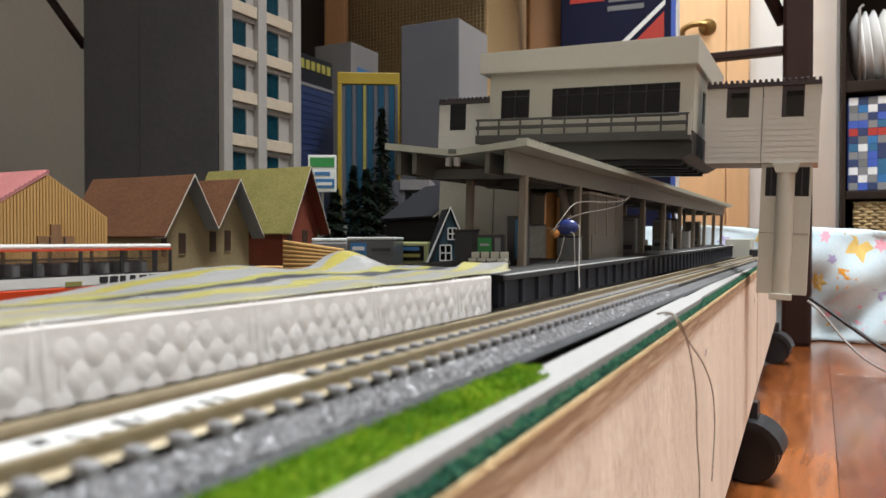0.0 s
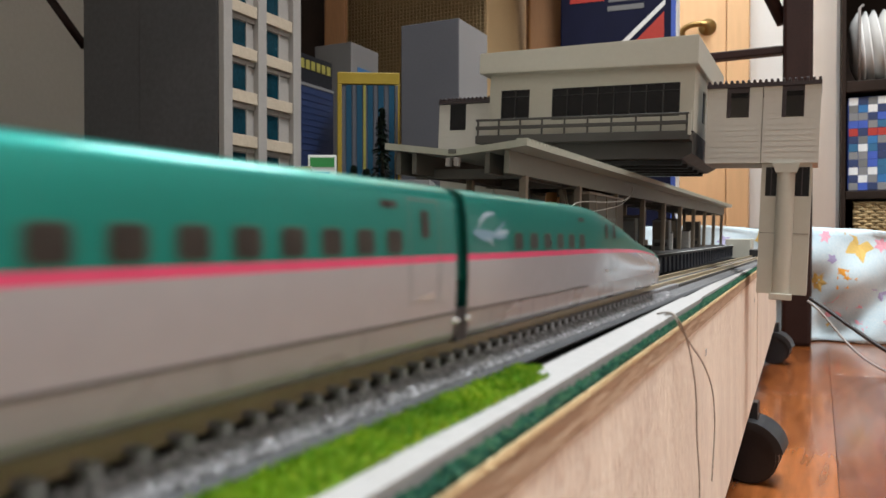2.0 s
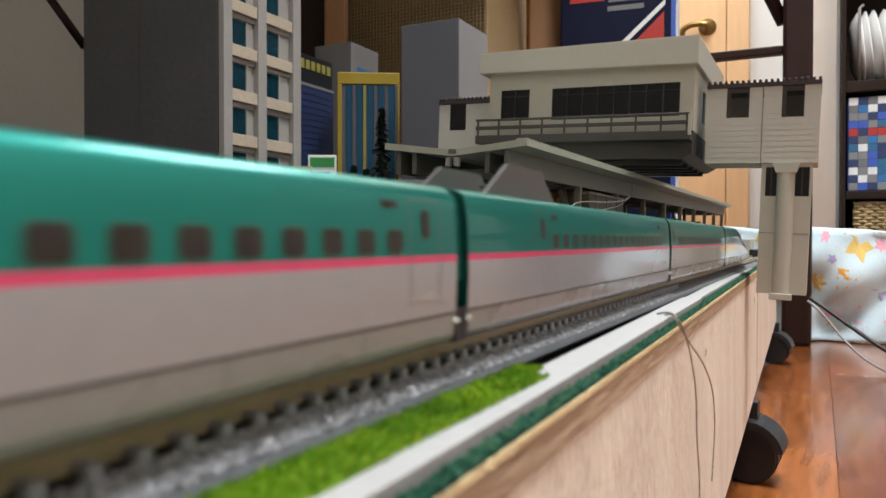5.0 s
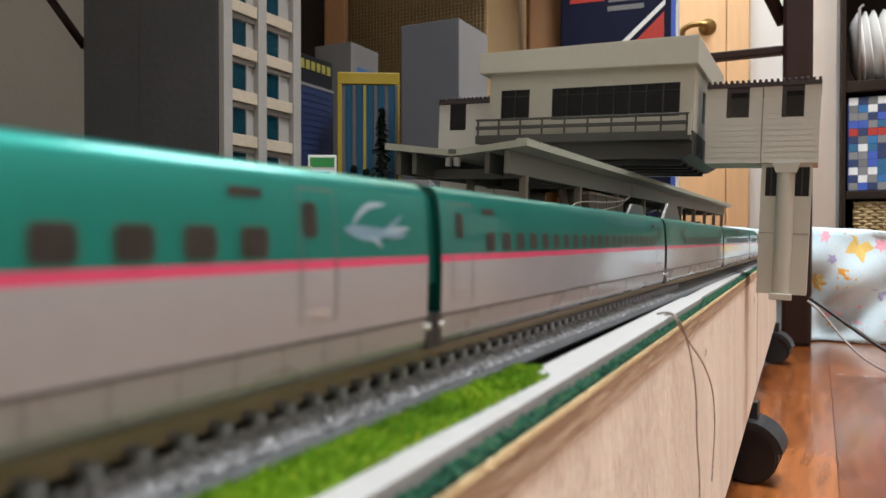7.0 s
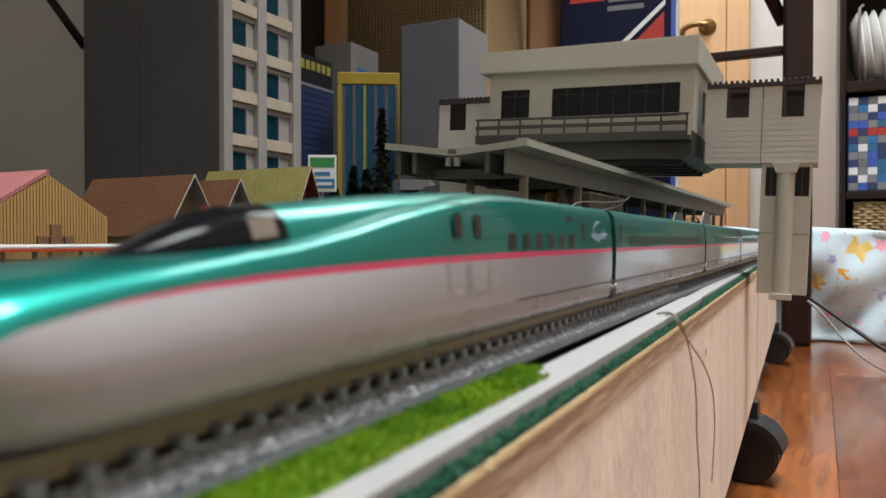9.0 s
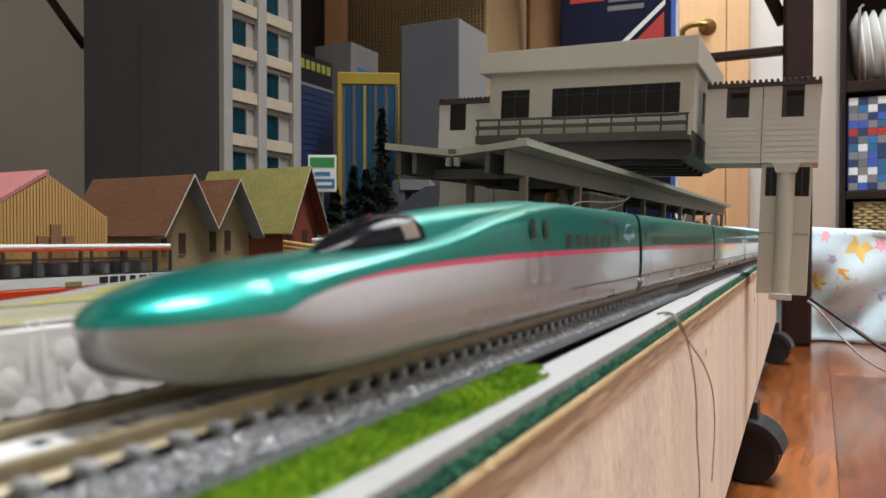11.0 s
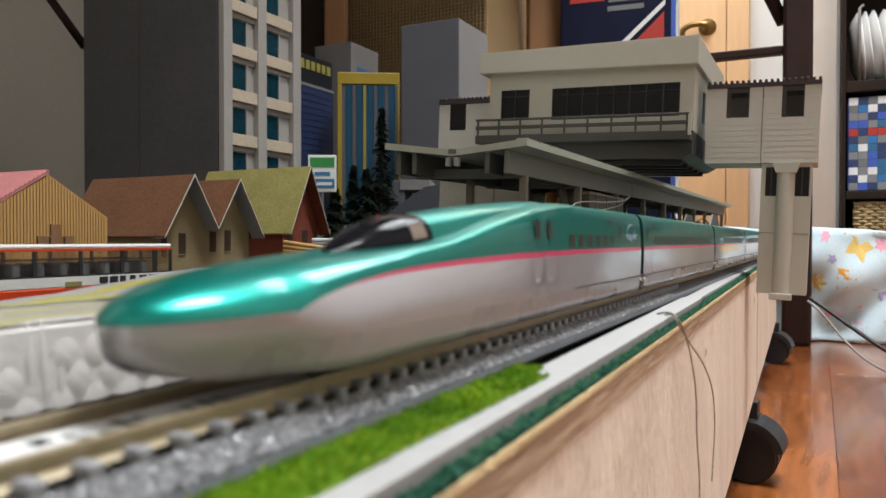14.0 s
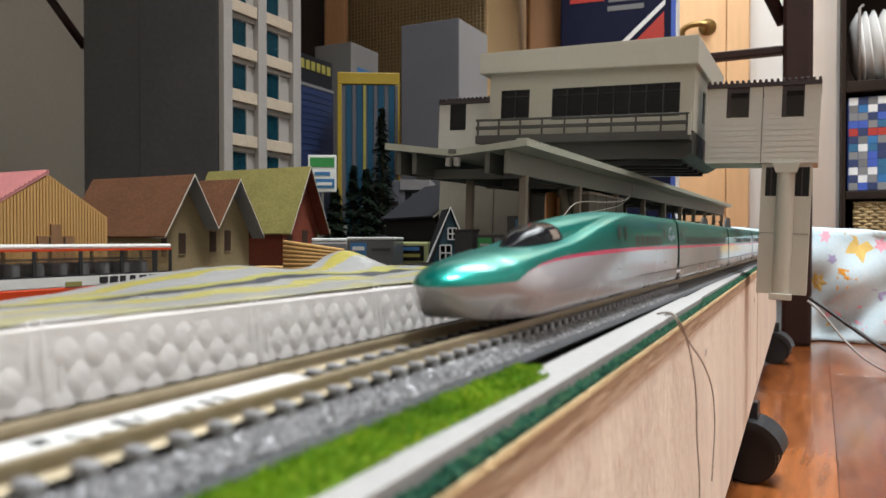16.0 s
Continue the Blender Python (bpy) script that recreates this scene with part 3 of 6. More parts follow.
def frame_panel(bm, y0, y1, z0, z1, t=0.00018, sides=(1, -1)):
    """A thin door outline on the flanks."""
    n = 8
    hs = [z0 + (z1 - z0) * k / n for k in range(n + 1)]
    outer = [(y0, z) for z in hs] + [(y1, z) for z in hs[::-1]]
    inner = [(y0 + t, min(z, z1 - t)) for z in hs] + [(y1 - t, min(z, z1 - t)) for z in hs[::-1]]
    for sx in sides:
        rows = [[bm.verts.new((sx * (side_x(z) + 0.00006), y, z)) for y, z in line] for line in (outer, inner)]
        for k in range(len(outer) - 1):
            q = (rows[0][k], rows[0][k + 1], rows[1][k + 1], rows[1][k])
            bm.faces.new(q if sx > 0 else q[::-1])


FEATHERS = [
    # the long body, the raised neck, and the fanned feathers: middle line (y, z in millimetres), greatest thickness
    (((-6.3, 0.2), (-3.8, -0.1), (-0.6, -0.3), (2.4, 0.0)), 1.5),
    (((-5.0, 0.4), (-3.8, 1.6), (-1.6, 2.7), (1.8, 3.0)), 0.75),
    (((1.2, 0.2), (3.4, 0.9), (5.4, 1.9)), 0.55),
    (((1.4, -0.1), (4.0, 0.2), (6.9, 0.4)), 0.75),
    (((1.0, -0.4), (3.6, -0.5), (6.2, -0.3)), 0.6),
    (((-1.6, -0.6), (-0.2, -1.1), (0.8, -1.7)), 0.55),
]


def feather(line, fat, yc, zc, sx):
    """One crescent of the pale emblem, lying on a flank."""
    bm = bmesh.new()
    mid = glide([(0, y, z) for y, z in line], 4)
    up, lo = [], []
    for k, p in enumerate(mid):
        h = fat * 0.0005 * (math.sin(math.pi * (0.05 + 0.9 * k / (len(mid) - 1))) + 0.08)
        y, z = yc + p.y * 0.001, zc + p.z * 0.001
        up.append(bm.verts.new((sx * (side_x(z + h) + 0.0001), y, z + h)))
        lo.append(bm.verts.new((sx * (side_x(z - h) + 0.0001), y, z - h)))
    for k in range(len(mid) - 1):
        bm.faces.new((lo[k], lo[k + 1], up[k + 1], up[k]))
    return bm


def build_car(kind, label):
    """A car whose front end is at y = 0 and which reaches back along -y. kind: head, tail, middle or power."""
    t = thing("train_car", label, "model train car", group="cars of the green train")
    end = 0.0019
    nosed = kind in ("head", "tail")
    L = 0.162 if nosed else CARLEN
    if not nosed:
        st = [(-end, ring(*NORMAL)), (-L + end, ring(*NORMAL))]
    else:
        ss = [0, 0.15, 0.4, 0.8, 1.5, 2.5, 4, 6, 8.5, 11, 13, 14.2, 15, 15.6, 16.2, 17, 18, 19, 21, 23, 25, 27, 29, 31, 33, 36, 39, 45, 50, 55, 60, 65, 70, 76, 82, 88, 94, 100, 110, 162 - 1.9]
        where = (lambda s: -s * 0.001) if kind == "head" else (lambda s: -(162.0 - s) * 0.001)
        st = [(where(s), nose_ring(s)) for s in ss]
    for pname, lo, hi in BANDS:
        part(pname, loft(st, lo, hi), {"skirt": SKIRT, "lower_body": LILAC, "stripe": PINK, "upper_body": GREEN}[pname], t,
             {"skirt": "pale grey skirt", "lower_body": "glossy pearl white side", "stripe": "pink stripe", "upper_body": "metallic emerald green shell"}[pname], smooth=True)
    # the seam over the skirt
    straight = [(-end, -L + end)] if not nosed else [(-0.100, -L + end)] if kind == "head" else [(-end, -L + 0.100)]
    bm = bmesh.new()
    for a, b in straight:
        side_panel(bm, min(a, b), max(a, b), 0.00505, 0.00535, 0.0001, 0.00007)
        for k in range(7):
            y = min(a, b) + 0.008 + k * (abs(a - b) - 0.02) / 6.5
            side_panel(bm, y, y + 0.00012, 0.0024, 0.0050, 0.00005, 0.00005)
    part("skirt_seam", bm, SEAM, t)
    if nosed:
        part("cab_shell", dome(where, 30, 94), GREEN, t, "raised green cab", smooth=True)
        part("windscreen", dome(where, 31, 48.5, 0.045), GLOSSBLACK, t, "black curved windscreen", smooth=True)
        for side in (1, -1):
            part("cab_window", dome(where, 43.6, 46.8, 0.075, 1, 4, 8, (side,)), CABSIDE, t, "brownish cab side window", smooth=True)
        bm = bmesh.new()
        bmesh.ops.create_icosphere(bm, subdivisions=1, radius=0.0002, matrix=Matrix.Translation((0.0006, where(42), 0.0178)))
        part("tail_light", bm, REDLAMP, t, "small red lamp")
    if kind == "head":
        wins = [(21.2 + 7.1 * k, 3.6) for k in range(6)]
        doors = [(73.4, 79.6, 76.6), (80.4, 86.4, 83.4)]
        marks = [(55.0, 59.0, 18.3, 19.2)]
    elif kind == "tail":
        wins = [(33.2 + 6.25 * k, 3.4) for k in range(6)]
        doors = [(21.3, 27.0, 25.4), (73.8, 80.2, 77.6), (81.2, 87.0, 84.0)]
        marks = [(32.0, 36.2, 18.3, 19.2), (62.5, 63.6, 18.5, 19.0)]
    elif kind == "power":
        wins = [(17.8 + 6.2 * k, 3.4) for k in range(17)]
        doors = [(6.5, 14.3, 10.4), (121.5, 127.5, 124.0)]
        marks = [(17.0, 20.6, 18.3, 19.2), (115.5, 119.0, 18.3, 19.2)]
    else:
        wins = [(17.8 + 6.07 * k, 3.4) for k in range(21)]
        doors = [(6.5, 14.3, 10.4), (145.6, 152.0, 149.6)]
        marks = [(17.0, 20.6, 18.3, 19.2), (137.4, 141.8, 18.3, 19.2)]

    def along(v):
        return -v * 0.001 if kind != "head" else -L + v * 0.001

    def pane(name, a, b, z0, z1, r, material, parent, label="", rim=False):
        """One pane, sign or step on each flank, each a part of its own."""
        for side in (1, -1):
            bm = bmesh.new()
            if rim:
                side_panel(bm, a - 0.0002, b + 0.0002, z0 - 0.0002, z1 + 0.0002, r + 0.0001, 0.00005, 1, (side,))
            side_panel(bm, a, b, z0, z1, r, 0.0001, 0, (side,))
            part(name, bm, material, parent, label)

    for c, w in wins:
        pane("window", along(c) - w * 0.0005, along(c) + w * 0.0005, 0.0132, 0.0158, 0.0006, [WINDOW, RIMGREEN], t, "", True)
    for a, b, c in doors:
        y0, y1 = sorted((along(a), along(b)))
        for side in (1, -1):
            bm = bmesh.new()
            frame_panel(bm, y0, y1, 0.0068, 0.0196, sides=(side,))
            door = part("door", bm, DOORLINE, t)
            bm = bmesh.new()
            side_panel(bm, along(c) - 0.0011, along(c) + 0.0011, 0.0149, 0.0183, 0.0006, 0.0001, 0, (side,))
            part("door_window", bm, WINDOW, door)
            bm = bmesh.new()
            side_panel(bm, y0 + 0.0016, y1 - 0.0016, 0.0075, 0.0081, 0.0002, 0.00012, 0, (side,))
            part("door_step", bm, SILVER, door, "bright metal step")
    for a, b, z0, z1 in marks:
        y0, y1 = sorted((along(a), along(b)))
        pane("destination_sign", y0, y1, z0 * 0.001, z1 * 0.001, 0.0002, WINDOW, t)
    if nosed:
        for k, (line, fat) in enumerate(FEATHERS):
            for side in (1, -1):
                part("emblem", feather(line, fat, along(10.0 if kind == "head" else 13.4), 0.0156, side), SILVERWHITE if k % 2 else PALEBLUE, t, "pale blue and white emblem stroke")
    # end walls, gangway hoods and couplers
    rg = ring(*NORMAL)
    for y, e in ((-end, 1), (-L + end, -1)):
        if (kind == "head" and e == 1) or (kind == "tail" and e == -1):
            continue
        bm = bmesh.new()
        vs = [bm.verts.new((x * 0.985, y - e * 0.0003, z)) for x, z in rg[1:]] + [bm.verts.new((-x * 0.985, y - e * 0.0003, z)) for x, z in rg[1:-1][::-1]]
        bm.faces.new(vs)
        part("end_wall", bm, DARKGREEN, t)
        bm = bmesh.new()
        prism(bm, [(x * 0.9, z * 0.97) for x, z in rg[5:]] + [(-x * 0.9, z * 0.97) for x, z in rg[5:-1][::-1]], y - e * 0.0003, y + e * 0.0018)
        part("gangway", bm, DARKGREEN, t, "dark green gangway hood")
        part("coupler", boxes((-0.007, min(y, y + e * 0.0018), 0.0013, 0.0103, max(y, y + e * 0.0018), 0.0056)), BLACK, t)
        part("coupler_pin", bevelled(0.0095, y - 0.0007, 0.0036, 0.0107, y + 0.0005, 0.0045, 0.0003), SILVER, t)
    # bogies under the skirt
    for c in (0.028, L - 0.028) if not nosed else ((0.06, L - 0.028) if kind == "head" else (0.028, L - 0.06)):
        bg = part("bogie", boxes((-0.0062, -c - 0.011, 0.0012, 0.0062, -c + 0.011, 0.0036)), BLACK, t)
        for dy in (-0.0078, 0.0078):
            bm = bmesh.new()
            for sx in (-1, 1):
                bmesh.ops.create_cone(bm, cap_ends=True, segments=16, radius1=0.0027, radius2=0.0027, depth=0.0012, matrix=Matrix.Translation((sx * 0.0046, -c + dy, 0.0027)) @ pose(0, 0, 0, 0, 90, 0))
            part("wheelset", bm, RAIL, bg)
    if kind == "power":
        for sx in (-1, 1):
            bm = bmesh.new()
            x = sx * 0.0062
            prism(bm, [(-0.1035, 0.0196), (-0.1145, 0.0274), (-0.1310, 0.0274), (-0.1440, 0.0200)], x - 0.0004, x + 0.0004, "x")
            part("noise_shield", bm, COWL, t, "grey roof noise shield plate")
        pg = part("pantograph", boxes((-0.0035, -0.124, 0.022, 0.0035, -0.114, 0.0228)), BLACK, t, "folded dark pantograph")
        for sx in (-1, 1):
            bm = bmesh.new()
            tube(bm, [(sx * 0.0025, -0.115, 0.0228), (sx * 0.0022, -0.1225, 0.0243), (sx * 0.0008, -0.1155, 0.0255)], 0.0003, 6)
            part("arm", bm, BLACK, pg)
    return t


CARS = []


def build_train():
    for kind, off in (("head", 0.162), ("middle", 0.0), ("power", -CARLEN), ("middle", -2 * CARLEN), ("tail", -3 * CARLEN)):
        label = {"head": "green and white leading train car with long nose", "tail": "green and white rear train car with long nose", "middle": "green and white middle train car with pink stripe",
                 "power": "green and white train car with grey roof shields"}[kind]
        CARS.append((build_car(kind, label), off))


# ---- platform and bridge station ----
SIDING = mat("station_siding", (0.53, 0.515, 0.47), 0.5, 0, 0.03, 60)
# station cream darkened: the shade behind the canopy is in this colour
STAIRCREAM = mat("stair_cream_shaded", (0.28, 0.265, 0.23), 0.6, 0, 0.08, 60)
COMB = mat("roof_comb_dark", (0.03, 0.018, 0.02), 0.5, 0, 0.1)
MULLION = mat("mullion_dark", (0.012, 0.011, 0.011), 0.4)
# outer beam: canopy grey darkened for the shade under the roof edge
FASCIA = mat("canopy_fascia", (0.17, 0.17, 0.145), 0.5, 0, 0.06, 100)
KIOSK = mat("kiosk_beige", (0.105, 0.09, 0.07), 0.6, 0, 0.05)
SIGNGREEN = mat("sign_green", (0.02, 0.22, 0.05), 0.4)
BLUEPART = mat("blue_epoxy", (0.03, 0.05, 0.22), 0.25, coat=0.5)
ORANGEP = mat("orange_part", (0.50, 0.20, 0.04), 0.5)
WIREPALE = mat("wire_pale", (0.32, 0.295, 0.25), 0.35, 0.2, 0.1)
WIREBROWN = mat("wire_brown", (0.30, 0.25, 0.20), 0.4, 0.1, 0.1)
MACHINEBLUE = mat("vending_blue", (0.03, 0.13, 0.25), 0.35)
GREYBOX = mat("cabinet_grey", (0.15, 0.15, 0.15), 0.5, 0, 0.08)


def build_platform():
    m = pose(0, 0.22, 0.0103, 0.42, 0, 0)
    t = thing("station_platform", "grey station platform with a dark ribbed side wall", "platform", m)
    part("deck", bevelled(-0.168, 0.0, -0.0018, -0.089, 0.74, 0.0, 0.0002), PLATTOP, t)
    part("side_wall", boxes((-0.166, 0.001, -0.0145, -0.091, 0.738, -0.0018)), PLATWALL, t)
    me = mesh_of("rib", bevelled(-0.0911, 0, -0.0125, -0.0896, 0.0016, -0.0018, 0.0002, 1), PLATWALL)
    for i in range(45):
        part("rib", me, None, t).location.y = 0.003 + i * 0.0163
    part("edge_line", boxes((-0.0915, 0.002, 0.0, -0.0893, 0.738, 0.0002)), WHITEGREY, t, "pale platform edge line")
    c = thing("platform_canopy", "grey butterfly platform roof on paired posts", "platform canopy", pose(-0.1316, 0.271, 0.0557, 0.42, 1.7, 0))
    bm = bmesh.new()
    prism(bm, [(-0.0315, 0.0030), (0, -0.0004), (0.0315, 0.0030), (0.0315, 0.0057), (0.0016, 0.0023), (-0.0016, 0.0023), (-0.0315, 0.0057)], 0, 0.75)
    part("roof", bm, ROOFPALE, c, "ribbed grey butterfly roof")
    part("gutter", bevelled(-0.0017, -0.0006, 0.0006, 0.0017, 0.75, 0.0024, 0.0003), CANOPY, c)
    ribm = mesh_of("roof_rib", boxes((0.027, 0.0, 0.0048, 0.0318, 0.0008, 0.0060)), ROOFPALE)
    for i in range(170):
        part("roof_rib", ribm, None, c).location.y = 0.001 + i * 0.0044
    # beams carry the under-roof shade in their darker colours
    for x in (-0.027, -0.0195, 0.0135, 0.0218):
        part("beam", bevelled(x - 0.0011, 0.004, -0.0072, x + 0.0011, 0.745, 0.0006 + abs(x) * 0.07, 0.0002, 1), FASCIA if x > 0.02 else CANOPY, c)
    post = mesh_of("post", bevelled(-0.0016, -0.0016, -0.0468, 0.0016, 0.0016, -0.0070, 0.0003, 1), PILLAR)
    for i in range(10):
        y = 0.022 + i * 0.078
        for x in (-0.0145, 0.0225):
            part("post", post, None, c).location = (x, y + (0.0 if x > 0 else 0.028), 0)
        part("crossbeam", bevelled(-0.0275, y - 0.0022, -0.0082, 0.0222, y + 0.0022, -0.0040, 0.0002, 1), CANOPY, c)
    for x in (-0.0028, 0.0008):
        part("bracket", bevelled(x, -0.0004, -0.0045, x + 0.002, 0.002, -0.001, 0.0002), PILWHITE, c)


WHITEGREY = mat("line_grey", (0.42, 0.42, 0.41), 0.6, 0, 0.15, 200)


def wall_with_openings(bm, x0, x1, z0, z1, y, thick, holes):
    """A wall in the x-z plane with rectangular openings through it."""
    xs = sorted({x0, x1, *[h[0] for h in holes], *[h[1] for h in holes]})
    zs = sorted({z0, z1, *[h[2] for h in holes], *[h[3] for h in holes]})
    for a, b in zip(xs, xs[1:]):
        for c, d in zip(zs, zs[1:]):
            if not any(h[0] <= a and b <= h[1] and h[2] <= c and d <= h[3] for h in holes):
                box(bm, a, y, c, b, y + thick, d)
    bmesh.ops.remove_doubles(bm, verts=bm.verts[:], dist=1e-6)


def siding(t, x0, x1, z0, z1, y, pitch, holes):
    """Lapped boards, broken at the openings."""
    n = int((z1 - z0) / pitch)
    for k in range(n):
        a, b = z0 + k * pitch, z0 + (k + 1) * pitch - 0.00004
        spans = [(x0, x1)]
        for h in holes:
            if h[2] < b - 0.0002 and h[3] > a + 0.0002:
                spans = [s for q in spans for s in ((q[0], min(q[1], h[0])), (max(q[0], h[1]), q[1])) if s[1] - s[0] > 0.0004]
        bm = bmesh.new()
        for s in spans:
            v = box(bm, s[0], y - 0.00016, a, s[1], y, b)
            v[4].co.y += 0.0001
            v[5].co.y += 0.0001
        part("siding_board", bm, SIDING, t)


def comb(t, x0, x1, y, z):
    part("roof_edge", boxes((x0, y - 0.0006, z - 0.0022, x1, y + 0.036, z)), COMB, t, "dark ridged roof edge")
    me = mesh_of("tooth", bevelled(-0.0007, -0.0006, 0, 0.0007, 0.0355, 0.0018, 0.0003, 1), COMB)
    n = int((x1 - x0) / 0.003)
    for k in range(n + 1):
        part("tooth", me, None, t).location = (x0 + 0.001 + k * (x1 - x0 - 0.002) / n, y, z)


def build_bridge():
    t = thing("station_bridge", "cream station building bridging the tracks", "station building", pose(-0.062, 0.44, 0.14, 0, 2.2, 0))
    bm = bmesh.new()
    prism(bm, [(-0.131, -0.0180), (0.002, -0.0200), (0.002, -0.0038), (-0.131, -0.0052)], -0.002, 0.118)
    bmesh.ops.bevel(bm, geom=bm.edges[:], offset=0.0005, segments=2, affect="EDGES")
    part("roof", bm, CREAM, t, "cream flat roof with deep fascia")
    win = [(-0.1186, -0.0995, -0.0470, -0.0278), (-0.0848, -0.0083, -0.0475, -0.0282)]
    bm = bmesh.new()
    wall_with_openings(bm, -0.1264, -0.0005, -0.0560, -0.0145, 0.006, 0.0012, win)
    part("front_wall", bm, CREAM, t)
    # side wall with a narrow window
    bm = bmesh.new()
    for q in ((0.0072, 0.040), (0.052, 0.112)):
        box(bm, -0.0017, q[0], -0.056, -0.0005, q[1], -0.0145)
    box(bm, -0.0017, 0.040, -0.056, -0.0005, 0.052, -0.047)
    box(bm, -0.0017, 0.040, -0.028, -0.0005, 0.052, -0.0145)
    part("side_wall", bm, CREAM, t)
    part("side_wall", boxes((-0.1264, 0.0072, -0.056, -0.1252, 0.112, -0.0190)), CREAM, t)
    part("back_wall", boxes((-0.1264, 0.112, -0.056, -0.0005, 0.1132, -0.0190)), CREAM, t)
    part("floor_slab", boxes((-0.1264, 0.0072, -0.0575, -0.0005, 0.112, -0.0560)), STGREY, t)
    for a, b, c, d in win:
        w = part("window", boxes((a, 0.0070, c, b, 0.0072, d)), DARKGLASS, t, "dark tinted window")
        n = 2 if b - a < 0.03 else 8
        for k in range(n + 1):
            x = a + (b - a) * k / n
            part("mullion", boxes((x - 0.0004, 0.0062, c, x + 0.0004, 0.0071, d)), MULLION, w)
        for z in ((c + d) / 2 + 0.0052, d - 0.0004, c):
            part("mullion", boxes((a, 0.0063, z, b, 0.0071, z + 0.0005)), MULLION, w)
    part("window", boxes((-0.0016, 0.040, -0.047, -0.0012, 0.052, -0.028)), DARKGLASS, t, "narrow side window")
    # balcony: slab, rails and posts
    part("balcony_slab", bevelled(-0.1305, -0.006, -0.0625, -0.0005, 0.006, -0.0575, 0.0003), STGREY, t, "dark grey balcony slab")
    part("top_rail", bevelled(-0.1305, -0.0062, -0.0487, -0.0002, -0.0046, -0.0474, 0.0002, 1), STGREY, t)
    part("mid_rail", bevelled(-0.1305, -0.0060, -0.0540, -0.0002, -0.0048, -0.0518, 0.0002, 1), STGREY, t)
    post = mesh_of("rail_post", boxes((-0.0005, -0.0058, -0.0580, 0.0005, -0.0050, -0.0480)), STGREY)
    for k in range(10):
        part("rail_post", post, None, t).location.x = -0.1290 + k * 0.0141
    part("end_post", bevelled(-0.0014, -0.0062, -0.0600, 0.0004, -0.0045, -0.0468, 0.0002), CREAM, t)
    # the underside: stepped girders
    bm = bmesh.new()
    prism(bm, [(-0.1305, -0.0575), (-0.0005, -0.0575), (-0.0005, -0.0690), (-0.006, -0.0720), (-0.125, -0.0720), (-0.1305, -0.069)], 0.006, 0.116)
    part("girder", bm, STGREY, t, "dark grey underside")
    for k in range(5):
        y = 0.018 + k * 0.022
        part("cross_girder", boxes((-0.12, y, -0.0745, -0.008, y + 0.004, -0.0720)), MULLION, t)
    # right-hand passage in two lapped sections
    holes = [(0.0155, 0.0276, -0.0476, -0.0305), (0.0445, 0.0559, -0.0480, -0.0305)]
    for a, b, h in ((0.0048, 0.0346, holes[0]), (0.0350, 0.0640, holes[1])):
        w = part("passage", boxes((a, 0.0550, -0.0725, b, 0.056, -0.0305), (a, 0.0215, -0.0735, b, 0.056, -0.0725)), CREAM, t, "lapped cream passage wall")
        bm = bmesh.new()
        wall_with_openings(bm, a, b, -0.0735, -0.0305, 0.0205, 0.0010, [h])
        part("wall", bm, CREAM, w)
        siding(w, a, b, -0.0735, -0.0305, 0.0205, 0.0031, [h])
        pane = part("window_frame", boxes((h[0], 0.0207, h[2], h[0] + 0.0022, 0.0214, h[3]), (h[0] + 0.0022, 0.0207, h[3] - 0.003, h[1], 0.0214, h[3]), (h[1] - 0.0006, 0.0207, h[2], h[1], 0.0214, h[3])), COMB, w)
        part("pane", boxes((h[0] + 0.001, 0.0213, h[2], h[1], 0.02145, h[3])), SMOKEGLASS, w)
    part("passage_end", boxes((0.0632, 0.0216, -0.0725, 0.0640, 0.055, -0.0305)), CREAM, t)
    comb(t, 0.0046, 0.0642, 0.0200, -0.0283)
    # stair tower with a half-round column
    tw = part("stair_tower", boxes((0.0355, 0.050, -0.147, 0.0612, 0.052, -0.0735)), CREAM, t, "cream stair tower")
    holes = [(0.0378, 0.0437, -0.0920, -0.0757), (0.0528, 0.0602, -0.0920, -0.0757)]
    bm = bmesh.new()
    wall_with_openings(bm, 0.0355, 0.0612, -0.147, -0.0735, 0.0225, 0.001, holes)
    box(bm, 0.0355, 0.0235, -0.147, 0.0363, 0.050, -0.0735)
    box(bm, 0.0604, 0.0235, -0.147, 0.0612, 0.050, -0.0735)
    part("front_panel", bm, CREAM, tw)
    for h in holes:
        part("window", boxes((h[0], 0.0231, h[2], h[1], 0.0233, h[3])), DARKGLASS, tw)
        part("window_bar", boxes(((h[0] + h[1]) / 2 - 0.0003, 0.0226, h[2], (h[0] + h[1]) / 2 + 0.0003, 0.0232, h[3])), COMB, tw)
    part("panel_joint", boxes((0.0357, 0.02235, -0.1130, 0.0610, 0.0225, -0.1127)), CANOPY, tw)
    bm = bmesh.new()
    arc = [(0.0483 + 0.0047 * math.cos(radians(a)), 0.0225 - 0.0040 * math.sin(radians(a))) for a in range(0, 181, 12)]
    prism(bm, arc, -0.1475, -0.0775, "z")
    part("column", bm, CREAM, tw, "half-round cream column", smooth=False)
    bm = bmesh.new()
    prism(bm, [(0.0430, -0.0790), (0.0536, -0.0790), (0.0555, -0.0737), (0.0411, -0.0737)], 0.0185, 0.0226)
    part("capital", bm, CREAM, tw)
    part("column_foot", bevelled(0.0425, 0.0170, -0.1500, 0.0541, 0.0226, -0.1465, 0.0004), CREAM, tw)
